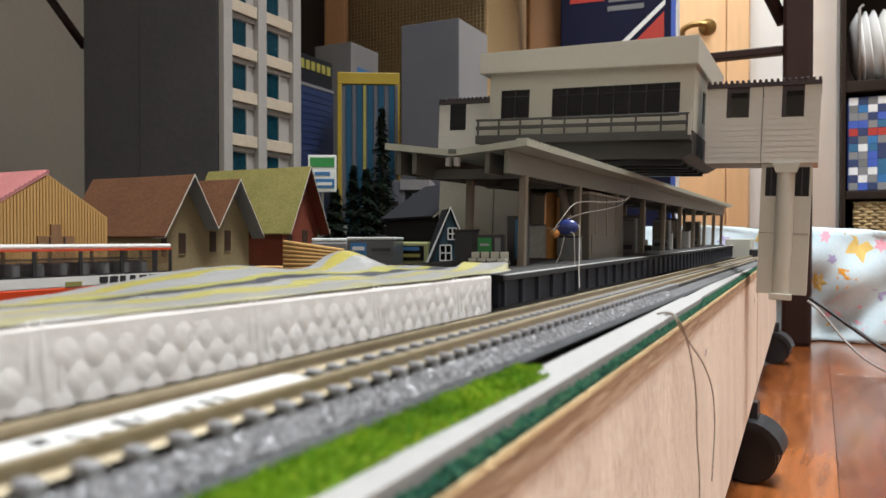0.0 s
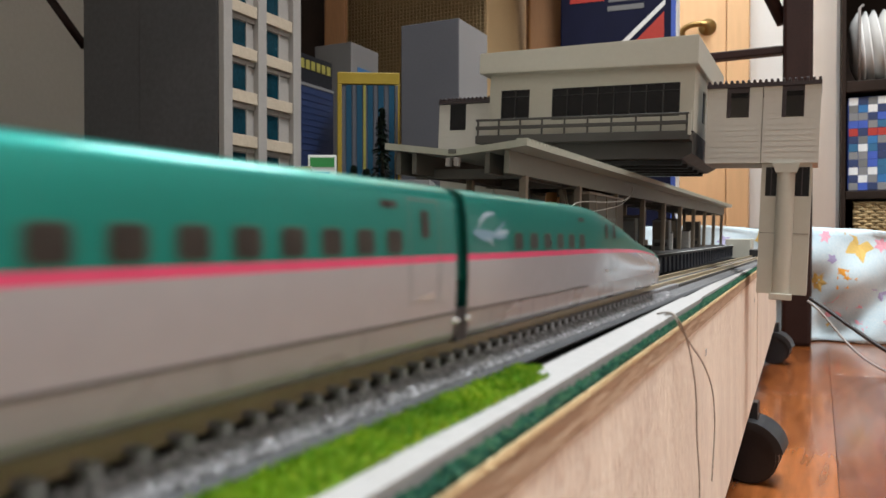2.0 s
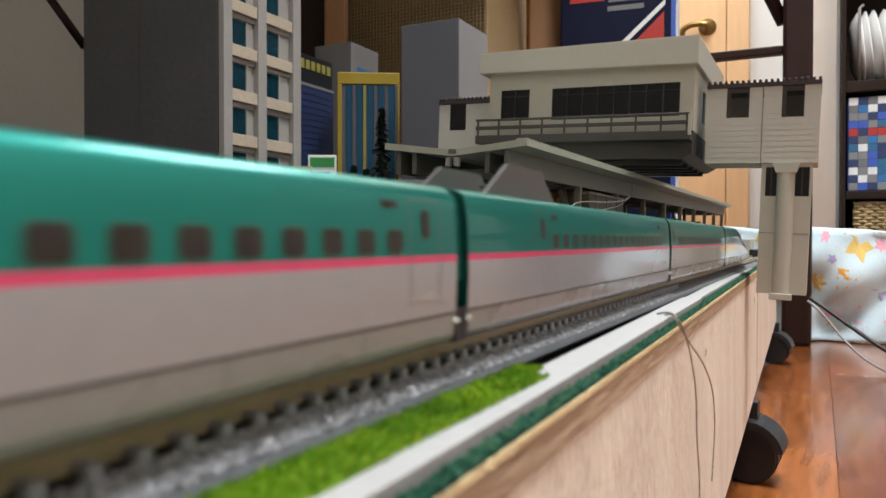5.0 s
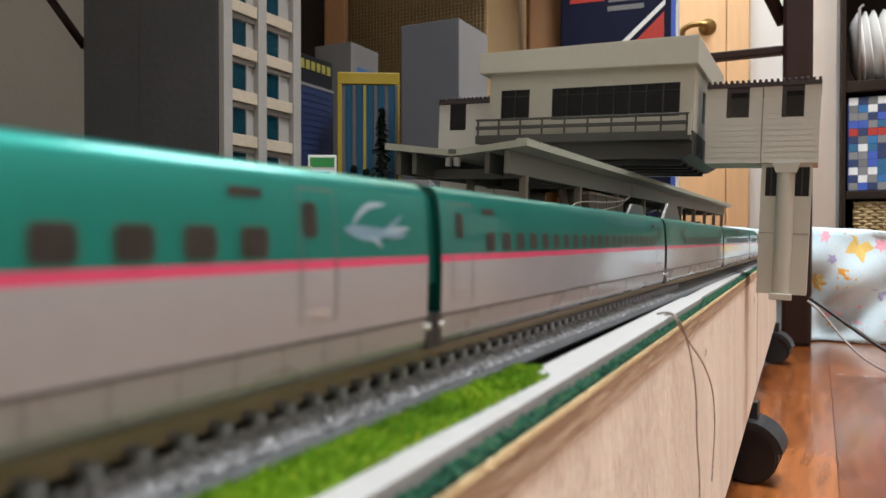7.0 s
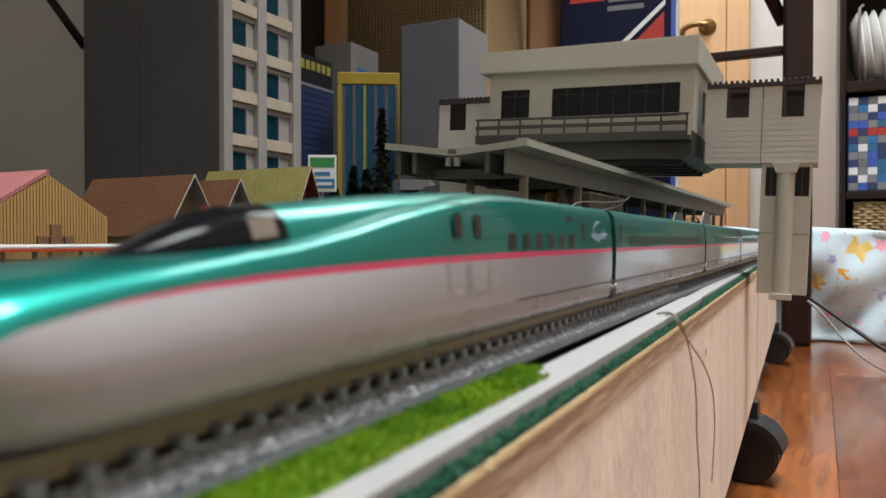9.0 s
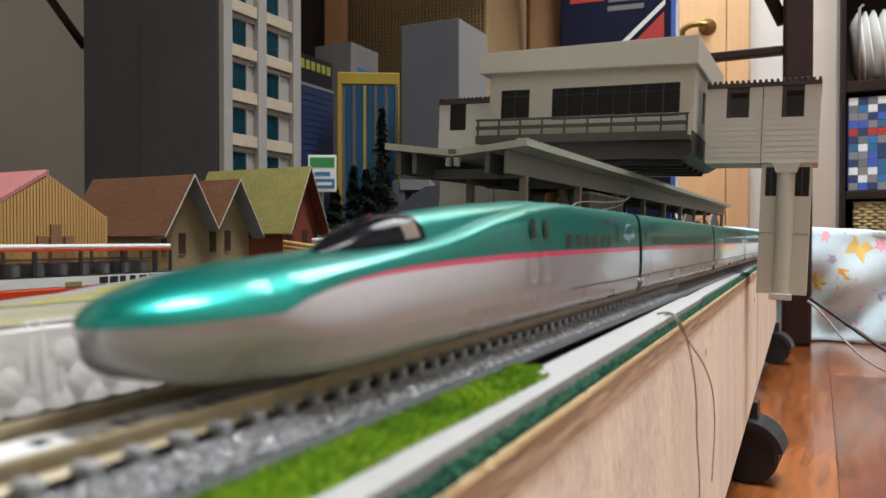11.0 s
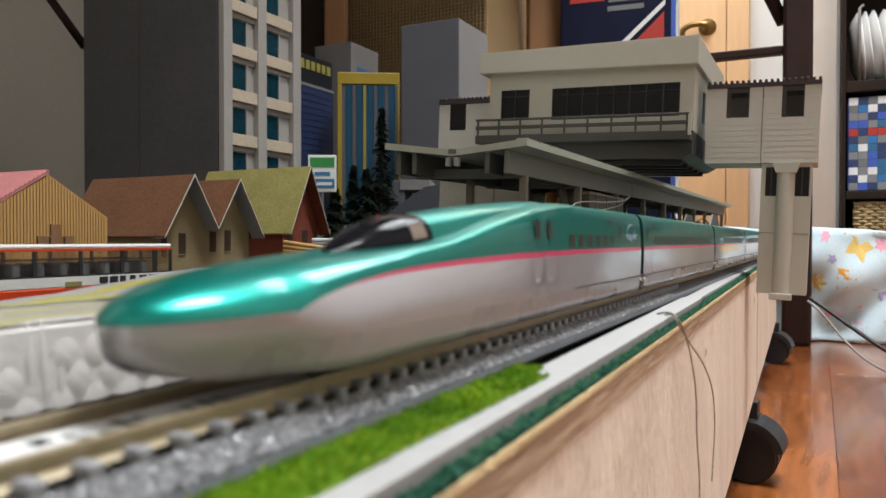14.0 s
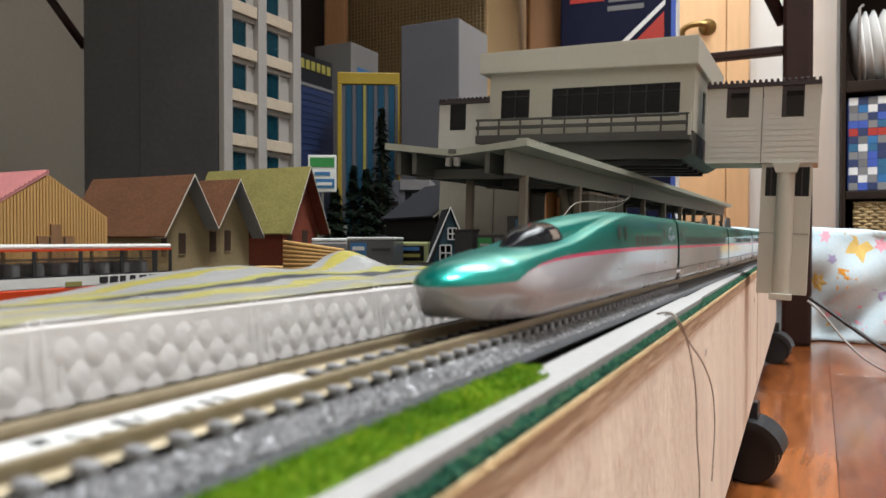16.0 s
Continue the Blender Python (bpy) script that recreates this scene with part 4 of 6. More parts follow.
    # left-hand passage
    w = part("passage", boxes((-0.170, 0.0560, -0.0625, -0.128, 0.057, -0.0305)), CREAM, t, "lapped cream passage wall")
    h = (-0.1618, -0.1498, -0.0500, -0.0325)
    bm = bmesh.new()
    wall_with_openings(bm, -0.1700, -0.1325, -0.0640, -0.0325, 0.0205, 0.001, [h])
    part("wall", bm, CREAM, w)
    siding(w, -0.1700, -0.1325, -0.0640, -0.0325, 0.0205, 0.0031, [h])
    part("pane", boxes((h[0], 0.0209, h[2], h[1], 0.0211, h[3])), DARKGLASS, w)
    comb(t, -0.1702, -0.1322, 0.0200, -0.0300)
    # same cream as the station, with shade put into the colour
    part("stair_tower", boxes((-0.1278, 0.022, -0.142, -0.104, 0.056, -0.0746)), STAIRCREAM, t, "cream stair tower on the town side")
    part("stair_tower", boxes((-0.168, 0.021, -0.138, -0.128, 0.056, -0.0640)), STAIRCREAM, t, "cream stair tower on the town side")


SMOKEGLASS = glass("smoke_glass", (0.55, 0.5, 0.48))


def wire(name, pts, r, material, label):
    bm = bmesh.new()
    tube(bm, glide(pts), r, 7)
    return solo(name, bm, material, label, "wire", smooth=True)


def build_platform_things():
    deck = lambda y: 0.0103 + (y - 0.22) * math.tan(radians(0.42))

    def stand(name, label, category, x, y, turn=0):
        return thing(name, label, category, pose(x, y, deck(y), 0, 0, turn))
    # bench with cream seats and a green board behind it
    b = stand("bench", "row of small cream seats on a grey frame", "bench", -0.1190, 0.2785, 0)
    part("frame", boxes((-0.0085, -0.002, 0.0012, 0.0085, 0.002, 0.0022)), GREYBOX, b)
    for k in range(4):
        s = part("seat", bevelled(-0.0082 + k * 0.0042, -0.002, 0.0022, -0.0046 + k * 0.0042, 0.002, 0.0036, 0.0004), CREAM, b)
        part("back", bevelled(-0.0082 + k * 0.0042, 0.0012, 0.0036, -0.0046 + k * 0.0042, 0.0022, 0.0062, 0.0004), CREAM, b)
    for x in (-0.007, 0.0064):
        part("leg", boxes((x, -0.001, 0, x + 0.0008, 0.001, 0.0012)), GREYBOX, b)
    g = stand("notice_board", "green lit notice board in a dark frame", "notice board", -0.1205, 0.2825)
    part("frame", bevelled(-0.0058, 0.0, 0.0, 0.0068, 0.002, 0.0132, 0.0003), BLACKSATIN, g)
    part("panel", boxes((-0.0048, -0.0002, 0.0060, 0.0012, 0.0, 0.0118)), SIGNGREEN, g, "green panel")
    part("panel_bar", boxes((-0.0038, -0.0004, 0.0085, 0.0002, -0.0002, 0.0095)), WHITE, g)
    part("panel", boxes((0.0026, -0.0002, 0.0050, 0.0052, 0.0, 0.0118)), GREYBOX, g)
    v = stand("vending_machine", "dark vending machine with a blue front", "vending machine", -0.1130, 0.296)
    part("cabinet", bevelled(-0.0050, 0, 0, 0.0030, 0.006, 0.0210, 0.0003), BLACKSATIN, v)
    part("front", boxes((-0.0012, -0.0003, 0.003, 0.0027, 0.0, 0.0195)), MACHINEBLUE, v, "blue front")
    k = stand("kiosk", "beige platform kiosk with closed shutters", "kiosk", -0.112, 0.380)
    part("cabin", bevelled(-0.010, 0, 0, 0.006, 0.075, 0.034, 0.0004), KIOSK, k)
    part("shutter", boxes((0.006, 0.004, 0.003, 0.0063, 0.070, 0.013)), KIOSK, k)
    part("ridge", boxes((-0.0105, -0.0005, 0.034, 0.0065, 0.0755, 0.0352)), PILLAR, k)
    for y in (0.012, 0.034, 0.056):
        part("pilaster", boxes((0.006, y, 0.013, 0.0065, y + 0.001, 0.034)), PILLAR, k)
    o = stand("orange_column", "orange painted round column", "column", -0.131, 0.394)
    bm = bmesh.new()
    bmesh.ops.create_cone(bm, cap_ends=True, segments=20, radius1=0.003, radius2=0.003, depth=0.036, matrix=Matrix.Translation((0, 0, 0.018)))
    part("shaft", bm, ORANGEP, o, smooth=False)
    rnd = random.Random(21)
    for j in range(16):
        y = 0.30 + j * 0.034 + rnd.uniform(-0.006, 0.006)
        x = -0.1 - rnd.uniform(0.012, 0.05)
        h, w = rnd.uniform(0.007, 0.019), rnd.uniform(0.006, 0.012)
        mtl = rnd.choice([GREYBOX, BLACKSATIN, PILLAR, WHITEGREY, KIOSK])
        s = stand("platform_cabinet", "small plain cabinet standing on the platform", "cabinet", x, y)
        part("case", bevelled(-w / 2, 0, 0, w / 2, w * 0.7, h, 0.0003), mtl, s)
        part("top", boxes((-w / 2 - 0.0003, -0.0003, h, w / 2 + 0.0003, w * 0.7 + 0.0003, h + 0.0008)), BLACKSATIN, s)
    # the little blue electronic part and its leads
    e = stand("electronic_part", "blue disc capacitor with bent wire leads", "electronic part", -0.1015, 0.328)
    bm = bmesh.new()
    bmesh.ops.create_uvsphere(bm, u_segments=20, v_segments=12, radius=0.0046)
    for vtx in bm.verts:
        vtx.co = Vector((vtx.co.x * 1.1, vtx.co.y * 0.55, vtx.co.z * 0.75 + 0.0165))
    part("disc", bm, BLUEPART, e, "glossy blue disc", smooth=True)
    bm = bmesh.new()
    bmesh.ops.create_uvsphere(bm, u_segments=14, v_segments=8, radius=0.0022)
    for vtx in bm.verts:
        vtx.co += Vector((-0.0052, -0.0026, 0.0135))
    part("lamp_bulb", bm, ORANGEP, e, "small orange bulb", smooth=True)
    for pts in ([(0.004, 0, 0.0165), (0.0062, -0.003, 0.0168), (0.0085, -0.010, 0.008), (0.0200, -0.050, -0.0010), (0.0262, -0.0705, -0.0063)], [(0.002, -0.002, 0.014), (0.0042, -0.004, 0.013), (0.005, -0.006, 0.007), (0.0060, -0.008, -0.004)],
                [(-0.001, -0.002, 0.012), (-0.0005, -0.004, 0.0105), (-0.0016, -0.006, 0.004), (-0.0030, -0.007, 0.0002)], [(-0.005, -0.001, 0.016), (-0.010, -0.003, 0.0150), (-0.012, -0.004, 0.009), (-0.0095, -0.004, 0.004)]):
        bm = bmesh.new()
        tube(bm, glide(pts), 0.00021, 7)
        part("lead", bm, WIREPALE, e, "bent metal lead", smooth=True)
    wire("wire", [(-0.1065, 0.322, 0.0255), (-0.1045, 0.326, 0.0300), (-0.101, 0.335, 0.0378), (-0.0995, 0.352, 0.0400), (-0.0990, 0.385, 0.0412), (-0.0985, 0.425, 0.0440), (-0.0985, 0.446, 0.0500), (-0.0990, 0.448, 0.0530)], 0.00026, WIREPALE, "thin pale wire hanging under the canopy")
    wire("wire", [(-0.1065, 0.3225, 0.0255), (-0.103, 0.332, 0.0310), (-0.1000, 0.350, 0.0345), (-0.0995, 0.382, 0.0372), (-0.0990, 0.420, 0.0415), (-0.0985, 0.444, 0.0490), (-0.0990, 0.447, 0.0530)], 0.00026, WIREPALE, "thin pale wire hanging under the canopy")
    wire("wire", [(-0.0372, 0.1975, 0.0027), (-0.0345, 0.196, 0.0033), (-0.0318, 0.190, 0.0034), (-0.0302, 0.1885, 0.0018), (-0.0296, 0.1960, -0.0034), (-0.0296, 0.2060, -0.0120), (-0.0296, 0.2120, -0.0205), (-0.0300, 0.2170, -0.033), (-0.0302, 0.2240, -0.0500), (-0.031, 0.224, -0.07)], 0.00022, WIREBROWN, "thin brown wire hanging over the board edge")
    wire("wire", [(-0.0352, 0.1968, 0.0026), (-0.0325, 0.192, 0.0031), (-0.0302, 0.1890, 0.0006), (-0.0296, 0.2040, -0.0060), (-0.0296, 0.2236, -0.0129), (-0.0297, 0.2420, -0.0215), (-0.0300, 0.2530, -0.0290), (-0.0303, 0.2590, -0.0400), (-0.0305, 0.2540, -0.0560)], 0.00022, WIREBROWN, "thin brown wire hanging over the board edge")


def build_platform_clutter():
    """Kiosks, machines and benches under the far half of the canopy."""
    deck = lambda y: 0.0103 + (y - 0.22) * math.tan(radians(0.42))
    for x, y, w, h, body, front in ((-0.130, 0.455, 0.017, 0.026, GREYBOX, STGREY), (-0.120, 0.520, 0.014, 0.024, CANOPY, GREYBOX), (-0.132, 0.585, 0.020, 0.028, KIOSK, GREYBOX),
                                    (-0.118, 0.640, 0.014, 0.025, GREYBOX, KIOSK), (-0.130, 0.730, 0.020, 0.028, STGREY, PILLAR), (-0.116, 0.800, 0.014, 0.026, KIOSK, STGREY)):
        t = thing("vending_machine", "small dark vending machine on the platform", "vending machine", pose(x, y, deck(y)), group="machines on the platform")
        part("body", bevelled(-w / 2, 0, 0, w / 2, 0.010, h, 0.0005, 1), body, t)
        part("front", boxes((-w / 2 + 0.001, -0.0003, h * 0.35, w / 2 - 0.001, 0, h * 0.92)), front, t)
        part("slot", boxes((-w / 2 + 0.002, -0.0004, h * 0.12, w / 2 - 0.002, 0, h * 0.25)), BLACKSATIN, t)
    for y in (0.49, 0.61, 0.69, 0.77):
        t = thing("platform_bench", "small grey double bench on the platform", "bench", pose(-0.126, y, deck(y)), group="benches on the platform")
        part("seat", bevelled(-0.004, 0, 0.0035, 0.004, 0.016, 0.0044, 0.0003, 1), PILLAR, t)
        part("backrest", bevelled(-0.0006, 0, 0.0044, 0.0006, 0.016, 0.0088, 0.0003, 1), PILLAR, t)
        for q in (0.002, 0.014):
            part("leg", boxes((-0.0034, q - 0.0005, 0, 0.0034, q + 0.0005, 0.0035)), STGREY, t)
    for y, z in ((0.372, 0.0), (0.376, 0.0)):
        t = thing("stair_brace", "slanting tan brace under the canopy", "brace", pose(-0.112, y, deck(y)))
        bm = bmesh.new()
        prism(bm, [(0, 0), (0.0022, 0), (-0.0060, 0.037), (-0.0080, 0.037)], 0, 0.0012)
        part("brace", bm, PILLAR, t)


# ---- the little town ----
CORRUGATED = mat("corrugated_tan", (0.46, 0.27, 0.10), 0.75, 0, 0.10, 80, 0.2, 400, 0.2)
CARDEDGE = mat("card_edge_pale", (0.50, 0.46, 0.40), 0.9, 0, 0.3, 300)
WINDARK = mat("window_recess", (0.05, 0.025, 0.015), 0.6, 0, 0.2)
SOFFIT = mat("soffit_grey", (0.36, 0.37, 0.38), 0.8, 0, 0.08, 80)
BUSRED = mat("bus_red", (0.55, 0.055, 0.015), 0.25, 0, 0.05, coat=0.7)
BUSWHITE = mat("bus_white", (0.70, 0.69, 0.67), 0.25, 0, 0.04, coat=0.7)
SEATGREY = mat("bus_seat", (0.20, 0.20, 0.215), 0.8, 0, 0.2)
CLEAR = glass("bus_glass", (0.9, 0.92, 0.92), 0.02)
CLEAR.node_tree.nodes["Principled BSDF"].inputs["Alpha"].default_value = 0.18
SIGNWHITE = mat("sign_white", (0.66, 0.68, 0.68), 0.4, 0, 0.03)
SIGNBLUE = mat("sign_blue", (0.03, 0.15, 0.36), 0.4)
LEAFDARK = islands(mat("conifer_green", (0.02, 0.04, 0.02), 0.9, 0, 0.1, spec=0.1), [(0.004, 0.007, 0.005), (0.006, 0.012, 0.007), (0.010, 0.018, 0.009)])
BARK = mat("bark", (0.05, 0.035, 0.025), 0.9)
TEALSTRIPE = mat("stripe_teal", (0.010, 0.065, 0.12), 0.5, 0, 0.1, spec=0.2)
SLATEROOF = mat("roof_slate", (0.020, 0.020, 0.024), 0.9, 0, 0.15, 100, spec=0.1)
DARKHOUSE = mat("house_charcoal", (0.022, 0.021, 0.021), 0.9, 0, 0.1, spec=0.1)
BLUEHOUSE = mat("house_blue", (0.02, 0.06, 0.085), 0.6, 0, 0.1)
TRUCKGREY = mat("truck_grey", (0.075, 0.08, 0.088), 0.4, 0, 0.06, coat=0.3)
LIME = mat("bus_lime", (0.28, 0.30, 0.13), 0.35, 0, 0.06, coat=0.4)
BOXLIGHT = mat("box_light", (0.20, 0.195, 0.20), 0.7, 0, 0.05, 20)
LETTERING = mat("faded_yellow", (0.28, 0.25, 0.05), 0.6)


def build_tower():
    t = thing("tower_block", "tall dark grey tower with white balconied front", "tower block", town(-0.2133, 0.72))
    H = 0.47
    part("side", bevelled(-0.191, 0, 0, -0.107, 0.1176, H, 0.0006), CONCRETE, t, "dark grey card side")
    part("side", bevelled(-0.1058, -0.0012, 0, -0.002, 0.1176, H, 0.0006), CONCRETE, t, "dark grey card side")
    part("core", boxes((-0.107, 0.002, 0, -0.1058, 0.115, H)), BLACKSATIN, t)
    part("front_backing", boxes((-0.002, 0.001, 0, -0.0005, 0.1166, H)), PILWHITE, t)
    for a, b in ((-0.001, 0.011), (0.0483, 0.0613), (0.1048, 0.1180)):
        part("pillar", bevelled(-0.0005, a, 0, 0.0062, b, H, 0.0005), PILWHITE, t, "white pillar")
    for k in range(10):
        z = 0.027 + k * 0.0434
        for a, b in ((0.011, 0.0483), (0.0613, 0.1048)):
            part("balcony", bevelled(-0.0005, a + 0.0003, z, 0.0052, b - 0.0003, z + 0.0118, 0.0006), BALCONY, t, "pale wooden balcony front")
            part("window", boxes((-0.0005, a + 0.004, z + 0.0125, 0.0004, a + 0.0245, z + 0.0375)), TEALGLASS, t, "teal window")
            part("window", boxes((-0.0005, a + 0.0265, z + 0.0125, 0.0004, b - 0.0045, z + 0.0375)), PILWHITE, t)
            part("jamb", boxes((-0.0005, a + 0.0245, z + 0.0118, 0.0016, a + 0.0265, z + 0.0434)), PILWHITE, t)
            part("lintel", boxes((-0.0005, a, z + 0.0385, 0.0012, b, z + 0.0432)), PILWHITE, t)


def build_back_blocks():
    t = thing("blue_tower", "dark blue ribbed office tower with grey crown", "office tower", town(-0.1739, 0.90))
    part("shaft", boxes((-0.05, 0, 0, 0, 0.0737, 0.209)), NAVY, t)
    rib = mesh_of("rib", boxes((-0.0006, -0.0006, 0, 0.0005, 0.0015, 0.0012)), SIGNBLUE)
    for k in range(26):
        part("rib", rib, None, t).location = (0, 0.003, 0.01 + k * 0.0076)
        part("floor_line", boxes((0, 0.006, 0.0095 + k * 0.0076, 0.0005, 0.0735, 0.0112 + k * 0.0076)), NAVY, t)
    part("ledge", boxes((-0.0505, -0.0006, 0.209, 0.0008, 0.0745, 0.2125)), BOXLIGHT, t)
    part("crown", boxes((-0.048, 0.001, 0.2125, -0.0005, 0.072, 0.2475)), SLATEROOF, t, "dark grey crown")
    for k in range(6):
        part("lettering_bar", boxes((-0.0005, 0.006 + k * 0.0108, 0.230, 0.0002, 0.0135 + k * 0.0108, 0.241)), LETTERING, t)
    t = thing("grey_block", "plain light grey card building block", "building", town(-0.1279, 1.05))
    part("block", bevelled(-0.062, 0, 0, 0, 0.0723, 0.298, 0.0008), BOXLIGHT, t)
    part("panel", boxes((0, 0.016, 0.255, 0.0005, 0.060, 0.266)), SIGNBLUE, t, "blue panel")
    t = thing("yellow_block", "yellow-framed building with dark blue glass stripes", "building", town(-0.1265, 0.90, 0, 4))
    part("core", boxes((0.001, 0.0015, 0, 0.0735, 0.05, 0.219)), BOXGREY, t)
    part("frame_top", bevelled(0, 0, 0.2080, 0.0745, 0.05, 0.2225, 0.001), YELLOW, t, "yellow frame")
    for a, b in ((0, 0.0055), (0.069, 0.0745)):
        part("frame_side", bevelled(a, 0, 0, b, 0.05, 0.2080, 0.0008), YELLOW, t, "yellow frame")
    for k in range(5):
        x = 0.0105 + k * 0.0128
        part("glass_stripe", boxes((x, 0.0005, 0.02, x + 0.0066, 0.0015, 0.207)), TEALSTRIPE, t, "dark blue glass stripe")
        part("rib", boxes((x + 0.0078, -0.0002, 0.02, x + 0.0108, 0.0015, 0.207)), LETTERING if k == 1 else BOXGREY, t)
    t = thing("grey_tower", "tall plain grey card tower block", "tower block", town(0.0168, 0.80))
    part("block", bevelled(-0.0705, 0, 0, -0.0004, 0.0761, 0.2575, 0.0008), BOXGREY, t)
    # paler skin on the right face puts the lit side into the colour
    part("lit_side", boxes((-0.0004, 0.0006, 0, 0.0002, 0.0757, 0.2570)), BOXLIGHT, t, "right side coloured lighter as if lit")
    part("roof_mark", boxes((-0.05, 0.01, 0.2575, -0.025, 0.03, 0.2595)), BRICKRED, t)


def gable_house(name, label, m, width, length, eave, ridge, wall, roof, over=0.004, thick=0.0014, windows=(), soffit=None, gables=1, far_slope=True):
    """Gable end towards +x, spanning y from 0 to width; the ridge runs back along -x."""
    t = thing(name, label, "model house", m)
    w = width / gables
    for g in range(gables):
        y0 = g * w
        bm = bmesh.new()
        prism(bm, [(y0, 0), (y0 + w, 0), (y0 + w, eave), (y0 + w / 2, ridge - 0.001), (y0, eave)], -length, -over, "x")
        part("wall", bm, wall, t)
        s = (ridge - eave) / (w / 2)
        for a, sg in ((y0, 1), (y0 + w, -1)):
            if sg == -1 and not far_slope:
                continue
            ext = 0.0035 if gables == 1 or (g == 0 and sg == 1) or (g == gables - 1 and sg == -1) else 0.0
            bm = bmesh.new()
            e = (a - sg * ext, eave - ext * s)
            c = (y0 + w / 2, ridge)
            prism(bm, [e, c, (c[0], c[1] + thick), (e[0], e[1] + thick)], -length - over, 0, "x")
            part("roof_slope", bm, roof, t)
            bm = bmesh.new()
            prism(bm, [(e[0], e[1] - 0.0001), (c[0], c[1] - 0.0001), (c[0], c[1] + thick + 0.0001), (e[0], e[1] + thick + 0.0001)], 0.0, 0.0003, "x")
            part("roof_edge", bm, CARDEDGE if soffit else roof, t, "frayed pale card edge")
            if soffit:
                bm = bmesh.new()
                prism(bm, [(e[0], e[1] - 0.0004), (c[0], c[1] - 0.0004), (c[0], c[1] - 0.00005), (e[0], e[1] - 0.00005)], -over, -0.0004, "x")
                part("soffit", bm, soffit, t, "grey underside of the roof")
    for a, b, c, d in windows:
        wn = part("window", boxes((-over - 0.0003, a, c, -over + 0.0003, b, d)), WINDARK, t, "dark window")
        part("frame", boxes((-over - 0.0003, a - 0.0005, c - 0.0006, -over + 0.0007, b + 0.0005, c)), wall, wn)
    return t


def build_houses():
    t = gable_house("tan_house", "tan corrugated card house with a pink roof", town(-0.1697 - 0.4478 * 0.0642, 0.38 - 0.894 * 0.0642), 0.0642, 0.075, 0.0331, 0.0529, CORRUGATED, PINKROOF, 0.0, far_slope=False)
    rib = mesh_of("rib", boxes((-0.0003, -0.0006, 0, 0.0002, 0.0006, 1)), CORRUGATED)
    for k in range(40):
        y = 0.001 + k * 0.00158
        h = 0.0331 + (0.0198 * (1 - abs(y - 0.0321) / 0.0321)) - 0.0008
        ob = part("rib", rib, None, t)
        ob.location, ob.scale = (0.0002, y, 0), (1, 1, h)
    part("window", boxes((0.0004, 0.0255, 0.010, 0.0014, 0.0445, 0.0235)), BROWNWOOD, t, "brown window frame")
    part("window", boxes((0.0004, 0.0322, 0.0235, 0.0014, 0.0372, 0.0290)), BROWNWOOD, t)
    for y in (0.031, 0.0385):
        part("mullion", boxes((0.0014, y, 0.0105, 0.0018, y + 0.0008, 0.0230)), WINDARK, t)
    for k in range(16):
        bm = bmesh.new()
        u = k / 16
        prism(bm, [(-0.0035 + 0.0356 * u, 0.0311 + 0.0220 * u + 0.0012), (-0.0035 + 0.0356 * (u + 0.05), 0.0311 + 0.0220 * (u + 0.05) + 0.0012), (-0.0035 + 0.0356 * (u + 0.025), 0.0311 + 0.0220 * (u + 0.025) + 0.0022)], -0.075, 0.0006, "x")
        part("roof_ridge", bm, PINKROOF, t)
    gable_house("brown_house", "beige twin-gabled house with brown card roofs", town(-0.3639 * 0.47, 0.47), 0.0862, 0.085, 0.0288, 0.0635, BEIGE, BROWNROOF, 0.0115, 0.0010,
                [(0.004, 0.0085, 0.0105, 0.0245), (0.0185, 0.0245, 0.0125, 0.0262), (0.0465, 0.0525, 0.0135, 0.0275), (0.0610, 0.0670, 0.0140, 0.0285)], SOFFIT, 2)
    gable_house("red_house", "red house with an olive green card roof", town(-0.1231, 0.62), 0.0479, 0.105, 0.0335, 0.0834, BRICKRED, OLIVE, 0.0115, 0.0012,
                [(0.006, 0.013, 0.008, 0.026), (0.026, 0.034, 0.010, 0.030)], BRICKRED)
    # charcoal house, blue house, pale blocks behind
    gable_house("charcoal_house", "charcoal house with a dark slate roof", town(-0.0040, 0.545, 0, -60), 0.076, 0.085, 0.040, 0.0655, DARKHOUSE, SLATEROOF, 0.004, 0.0016, [(0.012, 0.020, 0.012, 0.024), (0.030, 0.038, 0.012, 0.024)], SLATEROOF)
    t = gable_house("blue_house", "small dark blue house with white trim", town(-0.0072, 0.46, 0, -80), 0.0240, 0.03, 0.0072, 0.0405, BLUEHOUSE, SLATEROOF, 0.001, 0.0007)
    for a, b in ((0.006, 0.012),):
        for z0, z1, y0, y1 in ((0.009, 0.0185, 0.0055, 0.0125), (0.022, 0.029, 0.0105, 0.0160)):
            wn = part("window", boxes((-0.001, y0, z0, -0.0004, y1, z1)), DARKGLASS, t)
            for y in (y0, (y0 + y1) / 2, y1):
                part("bar", boxes((-0.0006, y - 0.0004, z0, 0.0, y + 0.0004, z1)), SIGNWHITE, wn)
            for z in (z0, (z0 + z1) / 2, z1):
                part("bar", boxes((-0.0006, y0, z - 0.0004, 0.0002, y1, z + 0.0004)), SIGNWHITE, wn)
    for sg in (-1, 1):
        bm = bmesh.new()
        c = 0.0120
        prism(bm, [(c + sg * 0.0150, 0.0055), (c, 0.0410), (c, 0.0424), (c + sg * 0.0164, 0.0055)], -0.0002, 0.0004, "x")
        part("barge_board", bm, SIGNWHITE, t, "white barge board")
    t = thing("pale_block", "pale grey flat-roofed model building with windows", "building", town(-0.0790, 0.73, 0, -6))
